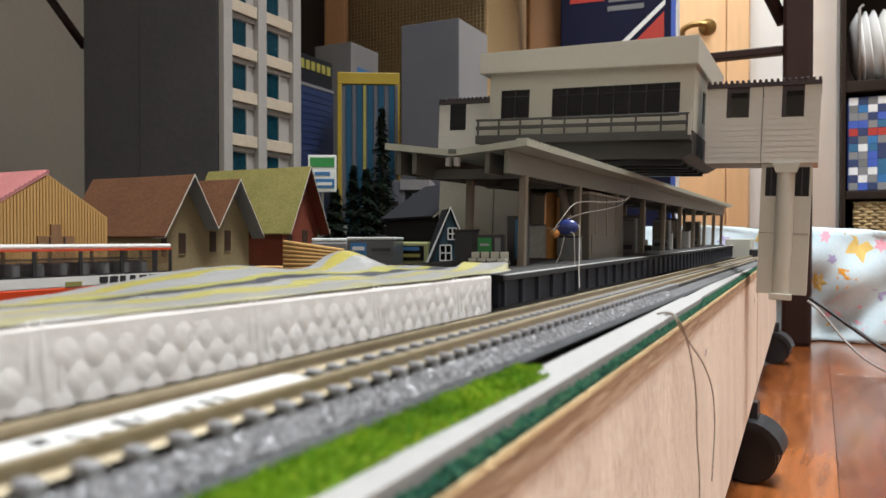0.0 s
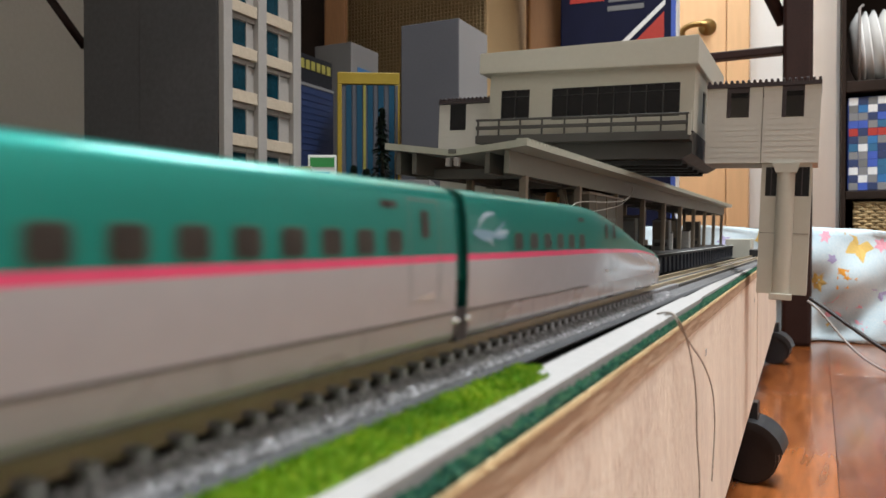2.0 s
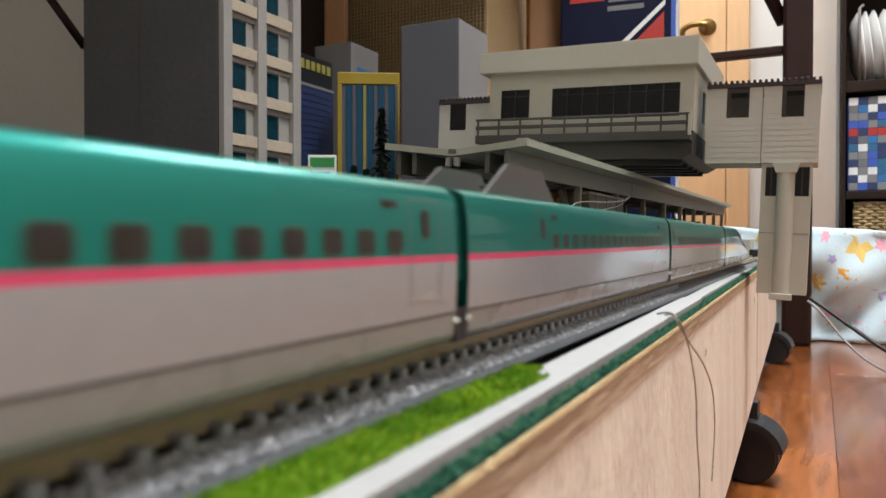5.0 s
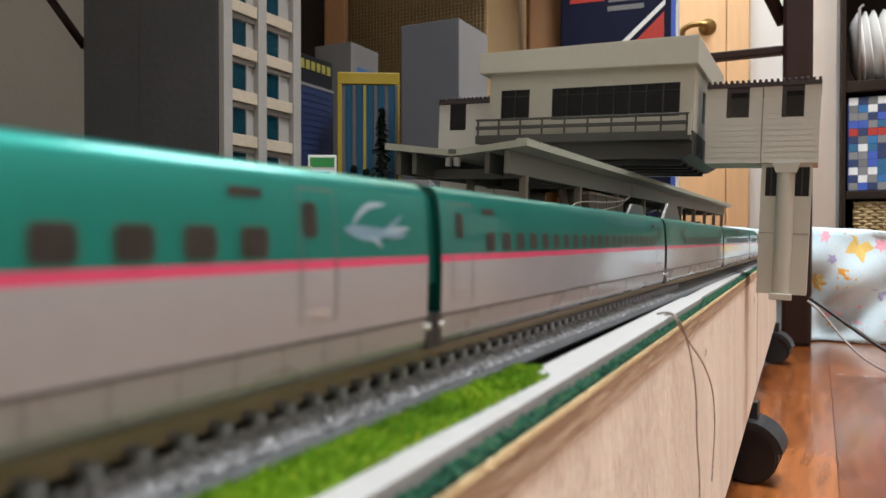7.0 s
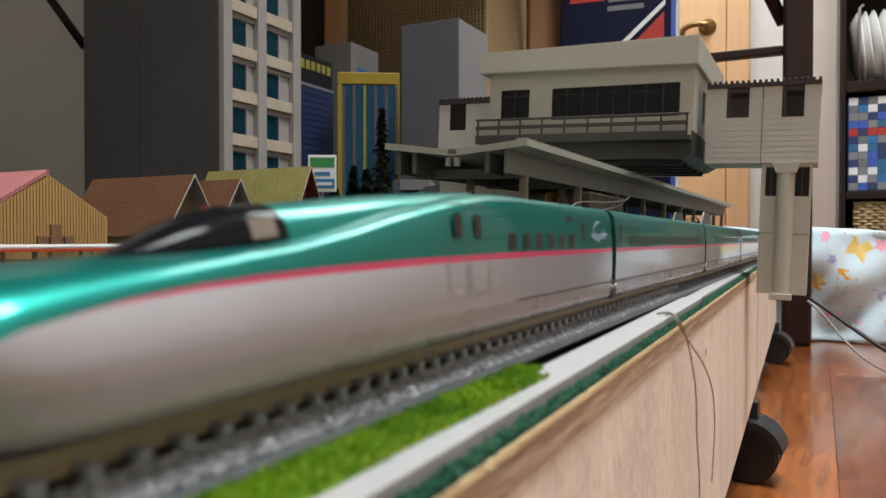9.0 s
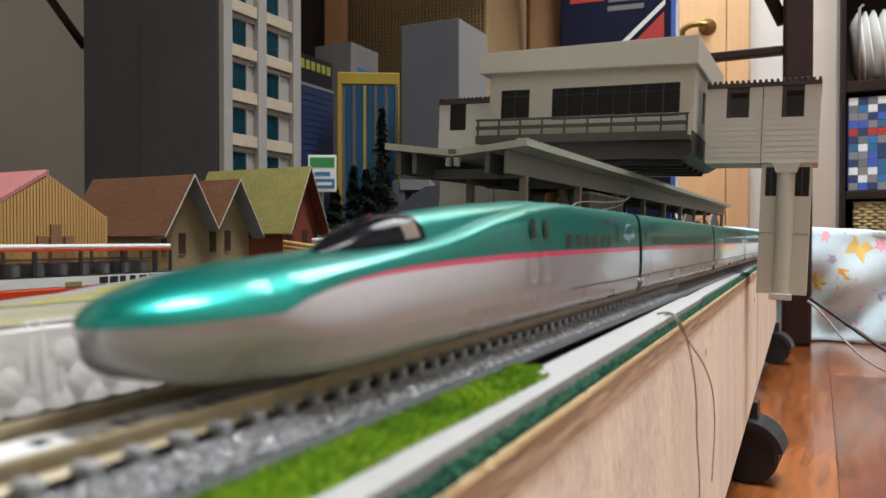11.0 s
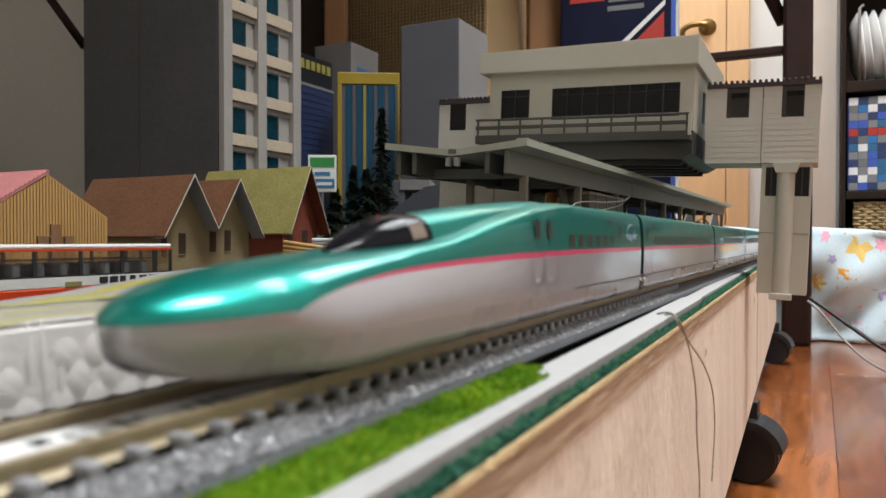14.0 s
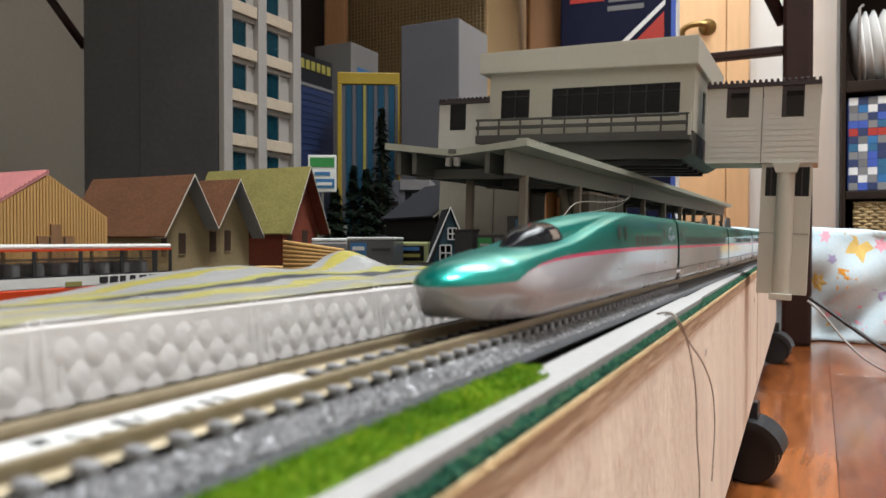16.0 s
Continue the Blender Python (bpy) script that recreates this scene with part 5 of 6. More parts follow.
    part("wall", bevelled(0, 0, 0, 0.042, 0.05, 0.079, 0.0006), BOXGREY, t)
    part("parapet", boxes((0.038, -0.001, 0.070, 0.066, 0.05, 0.080)), BOXLIGHT, t)
    for x, z in ((0.006, 0.055), (0.024, 0.055), (0.004, 0.030)):
        part("window", boxes((x, -0.0005, z, x + 0.012, 0.0, z + 0.004)), DARKGLASS, t)
    part("annex", boxes((-0.03, -0.03, 0, 0.05, 0.0, 0.026)), BOXGREY, t)
    t = thing("cream_annex", "low cream annex behind the red house", "building", town(-0.135, 0.70, 0, 0))
    part("wall", boxes((0, 0, 0, 0.042, 0.03, 0.037)), CREAM, t)
    part("door", boxes((0.0335, -0.0005, 0.003, 0.041, 0.0, 0.034)), WINDARK, t)
    # shop sign on its post
    t = thing("shop_sign", "white shop sign with green and blue bands", "sign", town(-0.1090, 0.68, 0, 2))
    part("post", boxes((-0.001, 0.0005, 0, 0.001, 0.002, 0.066)), GREYBOX, t)
    part("board", bevelled(-0.0130, 0, 0.065, 0.0125, 0.002, 0.0985, 0.0006), SIGNWHITE, t)
    part("green_band", boxes((-0.0110, -0.0003, 0.0875, 0.0108, 0, 0.0962)), SIGNGREEN, t, "green band")
    part("blue_band", boxes((-0.0110, -0.0003, 0.0685, 0.0108, 0, 0.0770)), SIGNBLUE, t, "blue band")
    part("lettering_bar", boxes((-0.0070, -0.0004, 0.0800, 0.0068, 0, 0.0832)), SIGNBLUE, t)
    part("lettering_bar", boxes((-0.0050, -0.0005, 0.0710, 0.0088, -0.0003, 0.0738)), SIGNWHITE, t)
    # orange corrugated shed roof
    t = thing("corrugated_sheet", "orange-tan corrugated card sheet leaning by the tray", "card sheet", town(-0.0752, 0.355, 0, -14))
    part("support", boxes((0.002, 0.001, 0, 0.028, 0.004, 0.010)), CORRUGATED, t)
    for k in range(7):
        bm = bmesh.new()
        tube(bm, [(0.0 + 0.0002 * k, -0.0004 * k, 0.0205 - k * 0.0021), (0.030, -0.0004 * k, 0.0165 - k * 0.0013)], 0.0012, 8)
        part("ridge", bm, CORRUGATED, t, smooth=True)
    t = thing("wood_block", "small brown wooden block beside the sheet", "wood block", town(-0.092, 0.385, 0, -10))
    part("block", bevelled(-0.006, 0, 0, 0.009, 0.01, 0.0082, 0.0006), CORRUGATED, t)


BROWNWOOD = mat("brown_wood", (0.22, 0.11, 0.05), 0.7, 0, 0.15, 100)


def vehicle_wheels(t, xs, ys, r):
    for y in ys:
        for x in xs:
            bm = bmesh.new()
            bmesh.ops.create_cone(bm, cap_ends=True, segments=20, radius1=r, radius2=r, depth=0.0018, matrix=Matrix.Translation((x, y, r)) @ pose(0, 0, 0, 0, 90, 0))
            wh = part("wheel", bm, BLACKSATIN, t)
            bm = bmesh.new()
            bmesh.ops.create_cone(bm, cap_ends=True, segments=16, radius1=r * 0.55, radius2=r * 0.5, depth=0.002, matrix=Matrix.Translation((x, y, r)) @ pose(0, 0, 0, 0, 90, 0))
            part("hub", bm, SILVER, wh)


def build_vehicles():
    t = thing("model_bus", "white and red model bus with clear windows", "bus", town(-0.3579 * 0.285, 0.285))
    L = -0.088
    part("lower_body", bevelled(-0.0165, L, 0.0018, 0, 0, 0.0064, 0.0006), BUSRED, t, "red lower side")
    part("waist", bevelled(-0.0164, L + 0.0002, 0.0062, -0.0001, -0.0002, 0.0099, 0.0004), BUSWHITE, t, "white waist band")
    part("roof", bevelled(-0.0163, L + 0.0004, 0.0186, -0.0002, -0.0008, 0.0203, 0.0007), BUSWHITE, t, "white roof")
    part("roof_band", boxes((-0.0164, L + 0.0006, 0.0180, -0.0001, -0.0012, 0.0188)), BUSRED, t, "red band under the roof")
    part("floor", boxes((-0.016, L + 0.001, 0.0090, -0.0005, -0.001, 0.0098)), SEATGREY, t)
    for side in (-0.0162, -0.0007):
        ys = [-0.0015, -0.0085, -0.0235, -0.0400, -0.0565, -0.0730, L + 0.0012]
        for y in ys:
            part("pillar", boxes((side, y - (0.0006 if y != -0.0085 else 0.0014), 0.0098, side + 0.0005, y + 0.0006, 0.0181)), BLACKSATIN, t)
        for a, b in zip(ys, ys[1:]):
            part("pane", boxes((side + 0.0001, b + 0.0009, 0.0099, side + 0.0003, a - 0.0009, 0.0180)), CLEAR, t)
        part("sill", boxes((side - 0.0001, L + 0.0008, 0.0097, side + 0.0006, -0.001, 0.0102)), BLACKSATIN, t)
        part("slide_bar", boxes((side, L + 0.001, 0.0150, side + 0.0004, -0.009, 0.01535)), BLACKSATIN, t)
    part("windscreen", boxes((-0.0155, -0.0008, 0.0098, -0.001, -0.0004, 0.0172)), CLEAR, t)
    seat = mesh_of("bus_seat", bevelled(-0.0026, -0.0014, 0.0097, 0.0026, 0.0014, 0.0143, 0.0008), SEATGREY)
    for k in range(9):
        for x in (-0.0045, -0.0118):
            part("seat", seat, None, t).location = (x, -0.012 - k * 0.0082, 0)
    rnd = random.Random(2)
    for k in range(7):
        y = -0.0330 + k * 0.0042
        part("lettering_bar", boxes((-0.0002, y, 0.0070, 0.0002, y + rnd.uniform(0.0022, 0.0032), 0.0092)), BLACKSATIN, t)
    part("emblem", boxes((-0.0002, -0.046, 0.0064, 0.0002, -0.0400, 0.0080)), OLIVE, t, "small green emblem")
    vehicle_wheels(t, (-0.0150, -0.0012), (-0.016, -0.066), 0.0032)
    # grey box truck
    t = thing("model_truck", "grey model box truck with a blue sign", "truck", town(-0.0575, 0.45, 0, -8))
    part("cargo_box", bevelled(0, 0, 0.004, 0.0285, 0.03, 0.0218, 0.0005), TRUCKGREY, t)
    part("top", bevelled(-0.0002, -0.0002, 0.0218, 0.0287, 0.03, 0.0234, 0.0004), SIGNWHITE, t, "white top edge")
    part("sign", boxes((0.0022, -0.0003, 0.0120, 0.0120, 0, 0.0200)), SIGNBLUE, t, "blue sign panel")
    part("lettering_bar", boxes((0.0035, -0.0005, 0.0155, 0.0108, -0.0003, 0.0178)), SIGNWHITE, t)
    part("lettering_bar", boxes((0.0150, -0.0003, 0.0150, 0.0265, 0, 0.0168)), BLACKSATIN, t)
    part("chassis", boxes((0.001, 0.001, 0.0015, 0.0275, 0.029, 0.004)), BLACKSATIN, t)
    vehicle_wheels(t, (0.0015, 0.027), (0.006, 0.024), 0.003)
    t = thing("white_van", "white and grey model van parked behind the sheet", "van", town(-0.083, 0.47, 0, -4))
    part("body", bevelled(0, 0, 0.002, 0.0235, 0.045, 0.0205, 0.0012), BOXLIGHT, t)
    part("roof", bevelled(0.0005, 0.0005, 0.0205, 0.023, 0.0445, 0.0228, 0.0008), SIGNWHITE, t)
    vehicle_wheels(t, (0.0008, 0.0227), (0.009, 0.036), 0.003)
    t = thing("lime_bus", "lime and dark model bus seen from behind", "bus", town(-0.0310, 0.48, 0, -6))
    part("body", bevelled(0, 0, 0.002, 0.0215, 0.06, 0.0205, 0.0012), LIME, t)
    part("rear_window", bevelled(0.0025, -0.0004, 0.0085, 0.0190, 0.0004, 0.0180, 0.0003), DARKGLASS, t)
    part("sign", boxes((0.0055, -0.0007, 0.0150, 0.0160, -0.0003, 0.0172)), SIGNBLUE, t)
    part("lettering_bar", boxes((0.0035, -0.0007, 0.0108, 0.0165, -0.0003, 0.0128)), LETTERING, t)
    part("bumper", boxes((0.001, -0.0006, 0.002, 0.0205, 0, 0.006)), BRICKRED, t)
    vehicle_wheels(t, (0.001, 0.0205), (0.012, 0.046), 0.003)


def build_trees():
    for x, y, h, seed in ((-0.0585, 0.72, 0.148, 1), (-0.0880, 0.74, 0.095, 2), (-0.1000, 0.70, 0.070, 3), (-0.071, 0.70, 0.088, 4)):
        t = thing("conifer", "dark green model conifer tree", "tree", town(x, y, 0, seed * 40), group="model conifers")
        bm = bmesh.new()
        tube(bm, [(0, 0, 0), (0.001, 0, h * 0.5), (0, 0, h * 0.97)], [0.003, 0.002, 0.0005], 8)
        part("trunk", bm, BARK, t)
        rnd = random.Random(seed)
        verts, faces = [], []
        for k in range(2600):
            u = rnd.random() ** 0.8
            a = rnd.uniform(0, 6.283)
            tier = 0.75 + 0.25 * math.sin(u * 38 + a * 2 + seed)
            r = (0.021 * (1 - u) + 0.002) * tier * math.sqrt(rnd.uniform(0.15, 1))
            c = Vector((r * math.cos(a), r * math.sin(a), h * (0.08 + 0.92 * u) - r * 0.25))
            q = 0.0030 * rnd.uniform(0.5, 1.3)
            d1 = Vector((math.cos(a), math.sin(a), -0.4)) * q
            d2 = Vector((-math.sin(a), math.cos(a), rnd.uniform(-0.4, 0.4))) * q * 0.4
            b = len(verts)
            verts += [c - d2, c + d1, c + d2, c - d1 * 0.6]
            faces.append((b, b + 1, b + 2, b + 3))
        me = bpy.data.meshes.new("crown")
        me.from_pydata(verts, [], faces)
        me.materials.append(LEAFDARK)
        part("crown", me, None, t)


# ---- the room round the layout ----
WICKER = mat("wicker_weave", (0.40, 0.28, 0.14), 0.7, 0, 0.3, 60, 0.8, 260, 0.3)
CARTON = mat("carton_tan", (0.42, 0.29, 0.15), 0.75, 0, 0.06, 10)
MATWEAVE = mat("straw_weave", (0.25, 0.18, 0.095), 0.8, 0, 0.2, 200, 0.6, 500, 0.2)
BROWNPOST = mat("brown_post", (0.28, 0.13, 0.045), 0.5, 0, 0.15, 20, stretch=(1, 1, 0.1))
DARKWOOD = mat("dark_wood", (0.022, 0.013, 0.009), 0.65, 0, 0.25, 20, spec=0.15)
NAVYBOX = mat("carton_navy", (0.005, 0.006, 0.024), 0.6, 0, 0.2, 30, spec=0.15)
REDPRINT = mat("print_red", (0.40, 0.035, 0.025), 0.4)
WHITEPRINT = mat("print_white", (0.70, 0.69, 0.68), 0.4)
BLUEPRINT = mat("print_blue", (0.05, 0.10, 0.42), 0.4)
BRASS = mat("brass_handle", (0.26, 0.165, 0.06), 0.3, 0.9, 0.1)
PLATE = mat("china_white", (0.80, 0.79, 0.77), 0.15, 0, 0.02, coat=0.5)
CLOTH = mat("cloth_pale_blue", (0.50, 0.69, 0.80), 0.9, 0, 0.08, 14, 0.3, 500, 0.2, second=(0.74, 0.81, 0.84))
STARYELLOW = mat("cloth_print_yellow", (0.74, 0.52, 0.16), 0.9, 0, 0.12, 60)
STARPINK = mat("cloth_print_pink", (0.85, 0.40, 0.50), 0.9, 0, 0.12, 60)
STARGOLD = mat("cloth_print_gold", (0.80, 0.36, 0.05), 0.9, 0, 0.12, 60)
STARVIOLET = mat("cloth_print_violet", (0.42, 0.38, 0.62), 0.9, 0, 0.12, 60)
CABLEBLACK = mat("cable_black", (0.02, 0.018, 0.018), 0.45)
CABLEWHITE = mat("cable_grey", (0.27, 0.24, 0.225), 0.4)


def build_walls():
    w = thing("wall_west", "plain grey plaster wall", "wall", kind="structure")
    part("plaster", boxes((-1.3, -1.2, -0.142, -1.2, 3.1, 2.2)), WALLGREY, w)
    w = thing("wall_north", "plain white wall", "wall", kind="structure")
    part("plaster", boxes((-1.3, 3.0, -0.142, 1.5, 3.2, 2.2)), WALLWHITE, w)
    w = thing("wall_east", "plain grey plaster wall", "wall", kind="structure")
    part("plaster", boxes((1.4, -1.2, -0.142, 1.5, 3.0, 2.2)), WALLGREY, w)
    w = thing("wall_south", "plain grey plaster wall", "wall", kind="structure")
    part("plaster", boxes((-1.3, -1.3, -0.142, 1.5, -1.2, 2.2)), WALLGREY, w)
    solo("ceiling", boxes((-1.3, -1.3, 2.2, 1.5, 3.1, 2.3)), CEILING, "plain pale grey ceiling", "ceiling", kind="structure")


def build_door():
    t = thing("door_1", "pale wooden door with a brass lever handle", "door", pose(-0.732, 2.94, -0.141), kind="structure")
    part("leaf", bevelled(0, 0.02, 0, 0.42, 0.06, 2.02, 0.002), DOORWOOD, t)
    part("frame", bevelled(0.424, 0.0, 0, 0.50, 0.06, 2.1, 0.003), DOORWOOD, t, "pale wooden door frame")
    part("frame", bevelled(-0.08, 0.0, 0, -0.004, 0.06, 2.1, 0.003), DOORWOOD, t, "pale wooden door frame")
    k = part("handle", bmesh_handle(), BRASS, t, "brass lever handle", smooth=True)
    k.location = (0.354, 0.02, 0.957)


def bmesh_handle():
    bm = bmesh.new()
    tube(bm, [(0, 0.0, 0), (0, -0.006, 0), (0, -0.0062, 0), (0, -0.040, 0)], [0.032, 0.031, 0.012, 0.012], 24)
    tube(bm, glide([(0.004, -0.040, 0.001), (-0.02, -0.043, 0.004), (-0.055, -0.043, 0.002), (-0.080, -0.040, -0.010), (-0.085, -0.032, -0.030)]), 0.0105, 14)
    return bm


def build_rack():
    """The dark metal rack that stands over the layout."""
    t = thing("metal_rack", "dark brown metal rack standing over the layout", "rack")
    post = lambda x, y: part("post", bevelled(x - 0.021, y - 0.021, -0.1412, x + 0.021, y + 0.021, 1.7, 0.006), RACK, t)
    post(-0.031, 1.29)
    post(-1.06, 1.29)
    post(-1.06, 0.10)
    part("rail", bevelled(-1.04, 1.28, 0.311, -0.052, 1.30, 0.324, 0.002), RACK, t)
    bm = bmesh.new()
    tube(bm, [(-0.052, 1.29, 0.36), (-0.14, 1.29, 0.56)], 0.010, 12)
    part("brace", bm, RACK, t, smooth=True)
    bm = bmesh.new()
    tube(bm, [(-0.872, 0.681, 0.2775), (-0.925, 0.640, 0.375)], 0.0055, 12)
    part("brace", bm, RACK, t, smooth=True)
    # out-of-view plank, added to keep the lamps off the back of the town
    part("shelf", bevelled(-1.08, 0.08, 0.80, -0.30, 1.268, 0.825, 0.003), DARKWOOD, t, "unseen dark shelf added to shade the back")


def build_back_things():
    t = thing("shelf_cabinet", "dark wooden cabinet with a brown corner post", "cabinet", town(-0.27, 1.35, -0.1412, 0))
    part("carcass", boxes((-0.25, 0.02, 0, 0.058, 0.35, 0.9)), DARKWOOD, t)
    part("post", bevelled(0.0575, 0, 0, 0.096, 0.03, 0.9, 0.003), BROWNPOST, t, "brown wooden post")
    t = thing("straw_chest", "tall tan chest covered with woven straw matting", "chest", town(0.0785, 1.34, -0.1412, -26.6))
    part("chest", bevelled(-0.3100, 0, 0, 0, 0.215, 0.75, 0.004), CARTON, t)
    weave = mesh_of("strand", bevelled(-0.305, -0.003, 0, 0.0, 0.0, 0.0062, 0.0012, 1), MATWEAVE)
    for k in range(70):
        part("strand", weave, None, t).location = (-0.002, 0.0, 0.245 + k * 0.0068)
    up = mesh_of("warp", bevelled(-0.0012, -0.0045, 0.24, 0.0012, 0.0, 0.745, 0.0008, 1), MATWEAVE)
    for k in range(42):
        part("warp", up, None, t).location = (-0.005 - k * 0.0072, 0.0, 0)
    t = thing("wooden_post", "brown wooden post beside the chest", "post", town(0.165, 1.45, -0.1412, 0))
    part("post", bevelled(0, 0, 0, 0.072, 0.05, 1.6, 0.004), BROWNPOST, t)
    t = thing("printed_carton", "navy printed cardboard carton with red and white stripes", "carton", town(0.2180, 1.40, -0.1412, -20))
    W = 0.205
    part("carton", bevelled(0, 0, 0, W, 0.13, 0.78, 0.003), NAVYBOX, t)
    part("side", boxes((W, 0.002, 0.002, W + 0.001, 0.128, 0.778)), WHITEPRINT, t, "white carton side")
    for a, b, z, mtl in ((0.018, 0.080, 0.598, REDPRINT), (0.088, 0.150, 0.610, GREYBOX), (0.088, 0.150, 0.594, GREYBOX), (0.086, 0.150, 0.578, GREYBOX)):
        part("print_bar", boxes((a, -0.0006, z, b, 0, z + 0.009)), mtl, t)
    bm = bmesh.new()
    prism(bm, [(0.10, 0.500), (W - 0.018, 0.580), (W - 0.018, 0.590), (0.088, 0.500)], -0.0008, 0.0)
    part("stripe", bm, WHITEPRINT, t, "white slanting stripe")
    bm = bmesh.new()
    prism(bm, [(0.125, 0.510), (W - 0.020, 0.510), (W - 0.020, 0.568)], -0.0007, 0.0)
    part("wedge", bm, REDPRINT, t, "red wedge")
    part("edge_band", boxes((W - 0.008, -0.0006, 0.0, W - 0.0, 0, 0.78)), BLUEPRINT, t, "blue edge band")


def build_shelf():
    t = thing("side_shelf", "dark wooden shelf unit with dishes and boxes", "shelf unit", pose(0.034, 1.52, -0.1412))
    part("side", bevelled(0, 0, 0, 0.007, 0.30, 1.4, 0.001), DARKWOOD, t)
    part("back", boxes((0.007, 0.29, 0, 0.6, 0.30, 1.4)), DARKWOOD, t)
    for z in (0.425, 0.88):
        part("board", bevelled(0.007, 0, z, 0.6, 0.29, z + 0.020, 0.002), DARKWOOD, t, "dark shelf board")
    part("board", bevelled(0.007, 0, 0.235, 0.6, 0.29, 0.250, 0.002), DARKWOOD, t, "dark shelf board")
    part("board", bevelled(0.007, 0, 0.15, 0.6, 0.29, 0.165, 0.002), DARKWOOD, t, "dark shelf board")
    bm = bmesh.new()
    n = 36
    prof = [(0.0, 0.0), (0.045, 0.001), (0.060, 0.006), (0.078, 0.018), (0.0785, 0.021), (0.060, 0.010), (0.045, 0.005), (0.0, 0.0045)]
    rings = [[bm.verts.new((h, r * math.cos(6.2832 * k / n), r * math.sin(6.2832 * k / n))) for k in range(n)] for r, h in prof[1:-1]]
    for a, b in zip(rings, rings[1:]):
        for k in range(n):
            bm.faces.new((a[k], a[(k + 1) % n], b[(k + 1) % n], b[k])).smooth = True
    bm.faces.new(rings[0][::-1])
    bm.faces.new(rings[-1])
    plate = mesh_of("plate", bm, PLATE)
    rnd = random.Random(6)
    for k in range(9):
        p = tagged(new("plate", plate), "white china plate standing on edge in the shelf", "plate", "plates in the shelf")
        p.matrix_world = pose(0.049 + k * 0.0145, 1.60, -0.1412 + 0.445 + 0.0785 * 0.88, 0, rnd.uniform(-9, -4), rnd.uniform(-2, 3)) @ Matrix.Scale(0.88, 4)
    rk = thing("plate_rack", "pale wire plate rack in the shelf", "plate rack", pose(0, 0, 0))
    for x in (0.062, 0.112):
        bm = bmesh.new()
        tube(bm, [(x, 1.535, 0.3038), (x, 1.535, 0.435), (x + 0.006, 1.54, 0.441)], 0.0025, 8)
        part("rod", bm, CABLEWHITE, rk)
    # checked fabric box
    t = thing("checked_box", "fabric box in blue, white and red checks", "fabric box", pose(0.044, 1.53, -0.1412 + 0.250))
    part("box", bevelled(0, 0, 0, 0.20, 0.22, 0.168, 0.004), BLUEPRINT, t)
    hues = [BLUEPRINT, SIGNBLUE, WHITEPRINT, GREYBOX, MACHINEBLUE, NAVY, BOXLIGHT]
    for i in range(13):
        for k in range(12):
            mtl = REDPRINT if k == 7 and i % 3 != 1 else rnd.choice(hues)
            x, z = 0.002 + i * 0.0150, 0.001 + k * 0.0138
            part("check", bevelled(x, -0.0012, z, x + 0.0146, 0.001, z + 0.0134, 0.0005, 1), mtl, t)
    # wicker basket
    t = thing("wicker_basket", "brown woven wicker basket on the lower shelf", "basket", pose(0.050, 1.53, -0.1412 + 0.165))
    part("liner", boxes((0.004, 0.004, 0, 0.24, 0.2, 0.064)), DARKWOOD, t)
    strand = []
    for ph in (0, 1):
        bm = bmesh.new()
        pts = [(0.004 + 0.236 * q / 48, 0.002 - 0.0022 * math.sin(q * 1.57 + ph * 3.14), 0) for q in range(49)]
        tube(bm, pts, 0.0030, 6)
        strand.append(mesh_of("strand", bm, WICKER))
    for k in range(12):
        part("strand", strand[k % 2], None, t).location = (0, 0, 0.003 + k * 0.0055)
    # grey wall return beside the shelf
    w = thing("wall_return", "white plaster wall end beside the shelf", "wall", m=pose(0.033, 1.60, 0, 0, 0, 2.2), kind="structure")
    part("plaster", boxes((-0.006, 0, -0.142, 0.0, 1.42, 2.2)), WALLWHITE, w)


def cloth_height(u, v):
    return 0.016 * math.sin(u * 12 + v * 2) + 0.010 * math.sin(u * 26 - v * 6 + 1) + 0.007 * math.sin(u * 34 + v * 17) + 0.010 * noise.noise((u * 14, v * 5, 8)) + 0.020 * noise.noise((u * 3, v * 3, 1))


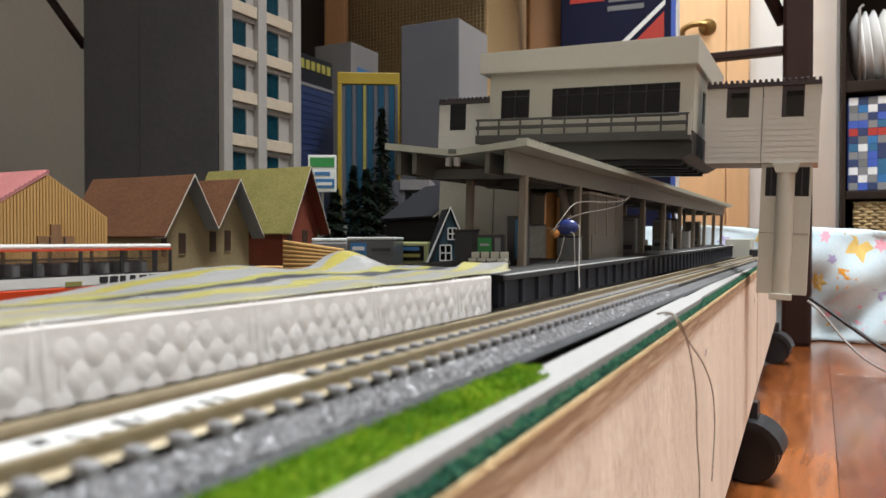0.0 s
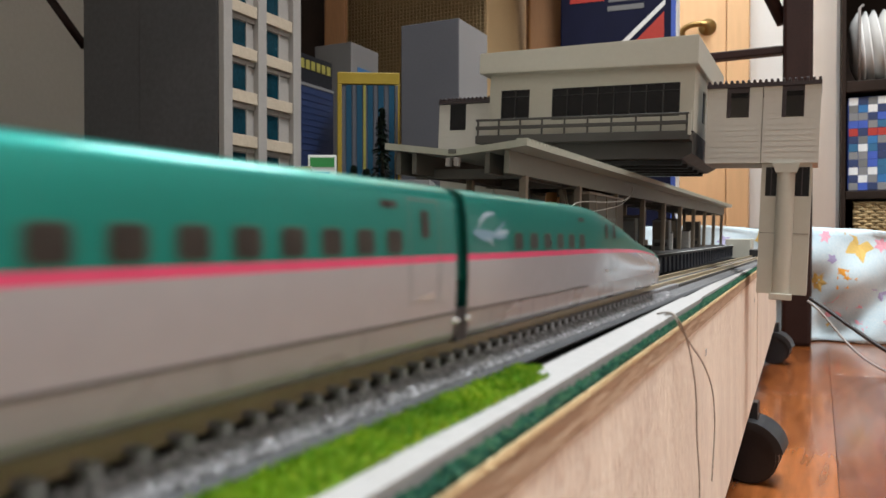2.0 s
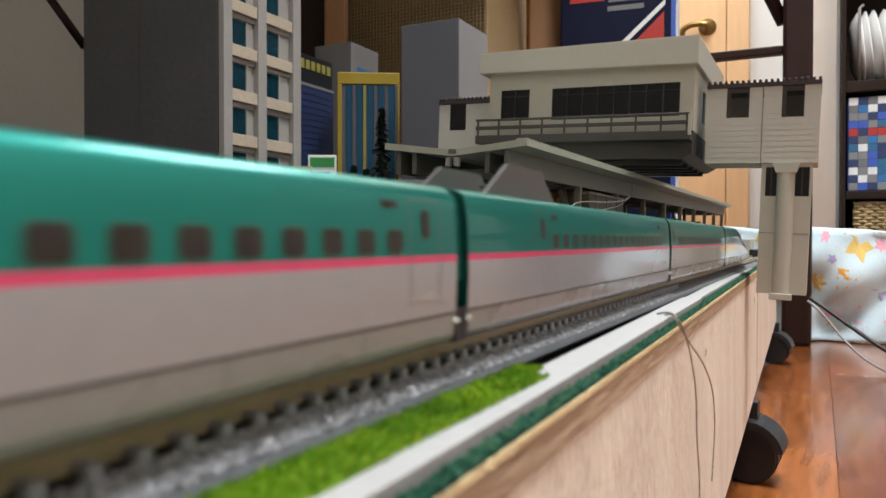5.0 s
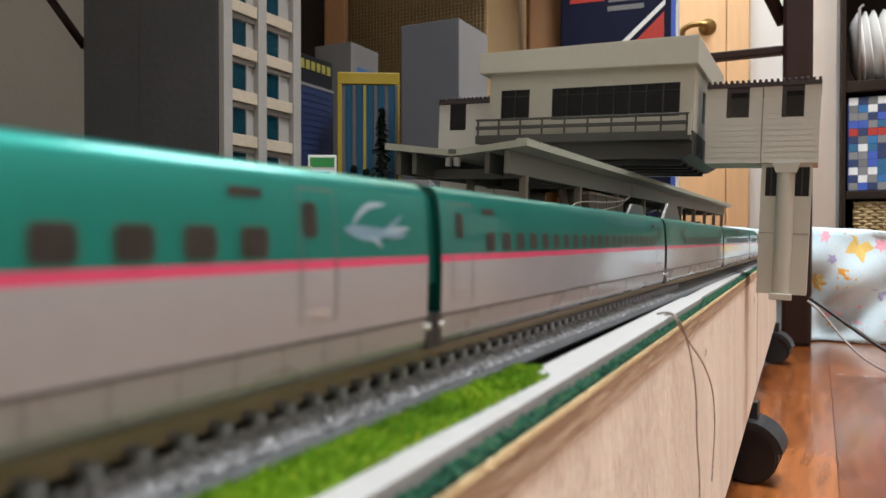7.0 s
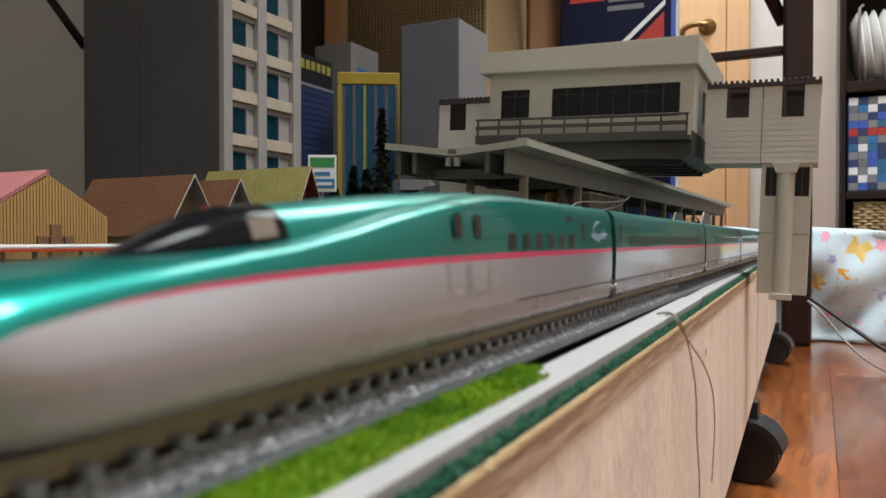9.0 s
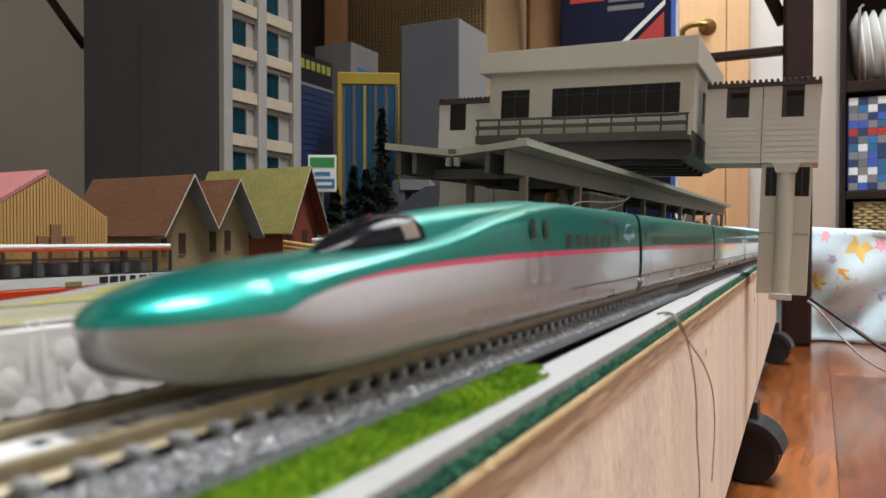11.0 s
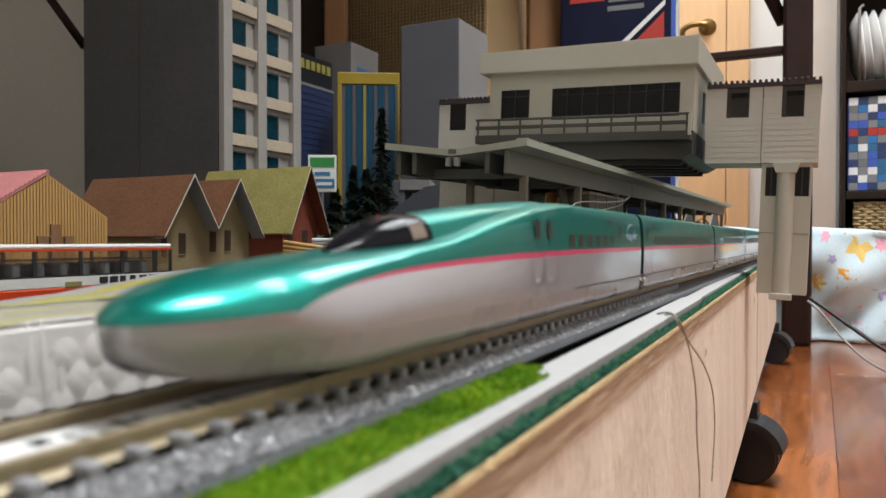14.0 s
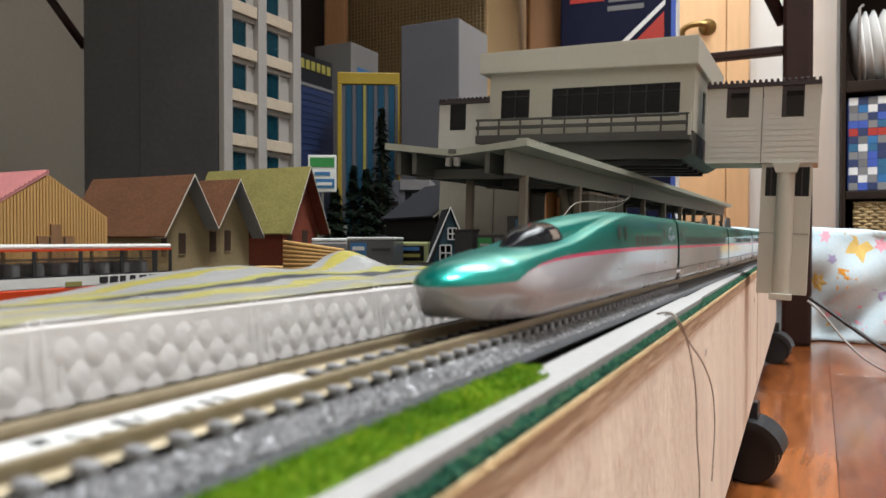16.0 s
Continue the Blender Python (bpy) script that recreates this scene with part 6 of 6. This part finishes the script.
def build_cloth():
    """A patterned blanket draped over a low chest."""
    b = thing("low_chest", "dark low chest under the blanket", "chest", pose(-0.35, 1.40, -0.1412))
    part("body", bevelled(0, 0, 0, 0.44, 0.09, 0.166, 0.004), DARKWOOD, b)
    t = thing("blanket", "pale blue blanket with yellow and pink printed shapes", "blanket")
    nx, nv = 70, 44

    def surf(u, v):
        """u along the chest, v from the back over the top and down the front."""
        x = -0.36 + 0.62 * u
        top = 0.044 - 0.006 * smooth01(u, 0.28, 0.46) - 0.010 * smooth01(u, 0.6, 0.8)
        if v < 0.3:
            y, z = 1.44 - 0.09 * v / 0.3, top
        else:
            w = (v - 0.3) / 0.7
            drop = 0.178 + 0.014 * math.sin(u * 13 + 0.5) - 0.05 * smooth01(u, 0.84, 1.0)
            y, z = 1.35 - 0.012 * w - cloth_height(u, v) * (0.4 + w), top - w * min(drop, top + 0.1395)
        return Vector((x, y, z + 0.004 * noise.noise((u * 8, v * 6, 5))))
    verts = [surf(i / nx, j / nv) for j in range(nv + 1) for i in range(nx + 1)]
    faces = [(j * (nx + 1) + i, j * (nx + 1) + i + 1, (j + 1) * (nx + 1) + i + 1, (j + 1) * (nx + 1) + i) for j in range(nv) for i in range(nx)]
    me = bpy.data.meshes.new("blanket_sheet")
    me.from_pydata(verts, [], faces)
    me.materials.append(CLOTH)
    for p in me.polygons:
        p.use_smooth = True
    sh = part("sheet", me, None, t)
    sh.modifiers.new("thickness", "SOLIDIFY").thickness = 0.002
    rnd = random.Random(31)
    spots = [(0.669, 0.39, 0.025, STARYELLOW, 5), (0.645, 0.60, 0.022, STARGOLD, 4), (0.618, 0.80, 0.021, STARPINK, 5), (0.577, 0.62, 0.014, STARYELLOW, 6), (0.717, 0.67, 0.015, STARVIOLET, 6), (0.594, 0.345, 0.009, STARPINK, 6),
             (0.721, 0.37, 0.011, STARPINK, 6), (0.447, 0.345, 0.014, STARYELLOW, 5), (0.665, 0.76, 0.009, STARPINK, 5), (0.610, 0.48, 0.008, STARVIOLET, 5), (0.672, 0.90, 0.011, STARPINK, 6), (0.600, 0.90, 0.009, STARYELLOW, 5),
             (0.55, 0.42, 0.010, STARPINK, 6), (0.40, 0.55, 0.012, STARYELLOW, 6), (0.35, 0.40, 0.012, STARVIOLET, 5), (0.48, 0.46, 0.012, STARPINK, 6), (0.79, 0.46, 0.020, STARYELLOW, 5), (0.80, 0.70, 0.018, STARGOLD, 4), (0.86, 0.58, 0.014, STARPINK, 5), (0.74, 0.86, 0.010, STARPINK, 5)]
    for u, v, r, mtl, n in spots:
        bm = bmesh.new()
        c = bm.verts.new(surf(u, v) + Vector((0, -0.0024, 0)))
        loop = []
        a0 = rnd.uniform(0, 6)
        for k in range(2 * n):
            q = r * (1.0 if k % 2 == 0 else 0.58) * rnd.uniform(0.85, 1.15)
            a = a0 + math.pi * k / n
            loop.append(bm.verts.new(surf(u + q * math.cos(a) / 0.62, v + q * math.sin(a) / 0.217) + Vector((0, -0.0024, 0))))
        for k in range(2 * n):
            bm.faces.new((c, loop[k], loop[(k + 1) % (2 * n)]))
        part("print_shape", bm, mtl, sh)
    t = thing("small_white_box", "small white model box at the track's end", "box", pose(-0.098, 0.93, 0.0))
    part("box", bevelled(0, 0, 0, 0.028, 0.04, 0.023, 0.001), CREAM, t)
    t = thing("buffer_block", "small black block at the end of the board", "block", SLANT @ pose(EDGE - 0.010, 0.78, 0.0008))
    part("block", bevelled(-0.006, 0, 0, 0.006, 0.012, 0.012, 0.001), BLACKSATIN, t)
    for r, mtl, pts, lab in ((0.0028, CABLEBLACK, [(-0.012, 1.18, -0.060), (0.010, 1.17, -0.075), (0.045, 1.15, -0.100), (0.085, 1.12, -0.125), (0.13, 1.08, -0.137), (0.20, 1.02, -0.138)], "black power cable lying on the floor"),
                             (0.0016, CABLEWHITE, [(-0.014, 1.15, -0.062), (0.004, 1.14, -0.078), (0.030, 1.12, -0.110), (0.055, 1.08, -0.130), (0.085, 1.02, -0.1385), (0.13, 0.90, -0.1388)], "grey white cable lying on the floor")):
        bm = bmesh.new()
        tube(bm, glide(pts), r, 9)
        solo("cable", bm, mtl, lab, "cable", smooth=True)


build_walls()
build_floor()
build_door()
build_rack()
build_back_things()
build_shelf()
build_cloth()
build_board()
build_track()
build_tray()
build_platform()
build_bridge()
build_platform_things()
build_platform_clutter()
build_tower()
build_back_blocks()
build_houses()
build_vehicles()
build_trees()
build_train()


def motions():
    rows = [(0, -0.183), (0.4, -0.127), (0.6, -0.0985), (0.8, -0.071), (1.0, -0.0425), (1.2, -0.0118), (1.5, 0.0337), (1.8, 0.0688), (2.0, 0.0909), (2.5, 0.1506),
            (3.0, 0.2123), (3.5, 0.2613), (4.0, 0.3091), (4.2, 0.3283), (5.2, 0.4235), (6.3, 0.5110), (6.5, 0.5238), (6.8, 0.5436), (7.0, 0.5539), (7.2, 0.565), (7.5, 0.5810),
            (7.8, 0.5957), (8.0, 0.6052), (8.5, 0.6269), (9.0, 0.6449), (9.2, 0.6515), (10.2, 0.6690), (11.3, 0.6752), (12.0, 0.6763), (14.4, 0.6763), (14.6, 0.677), (14.8, 0.6797),
            (15.0, 0.6868), (15.2, 0.6953), (15.5, 0.7090), (15.8, 0.7240), (16.0, 0.7345)]
    for car, off in CARS:
        walk(car, [(s, pose(TRACK_X, y + off, RAILTOP)) for s, y in rows])


motions()
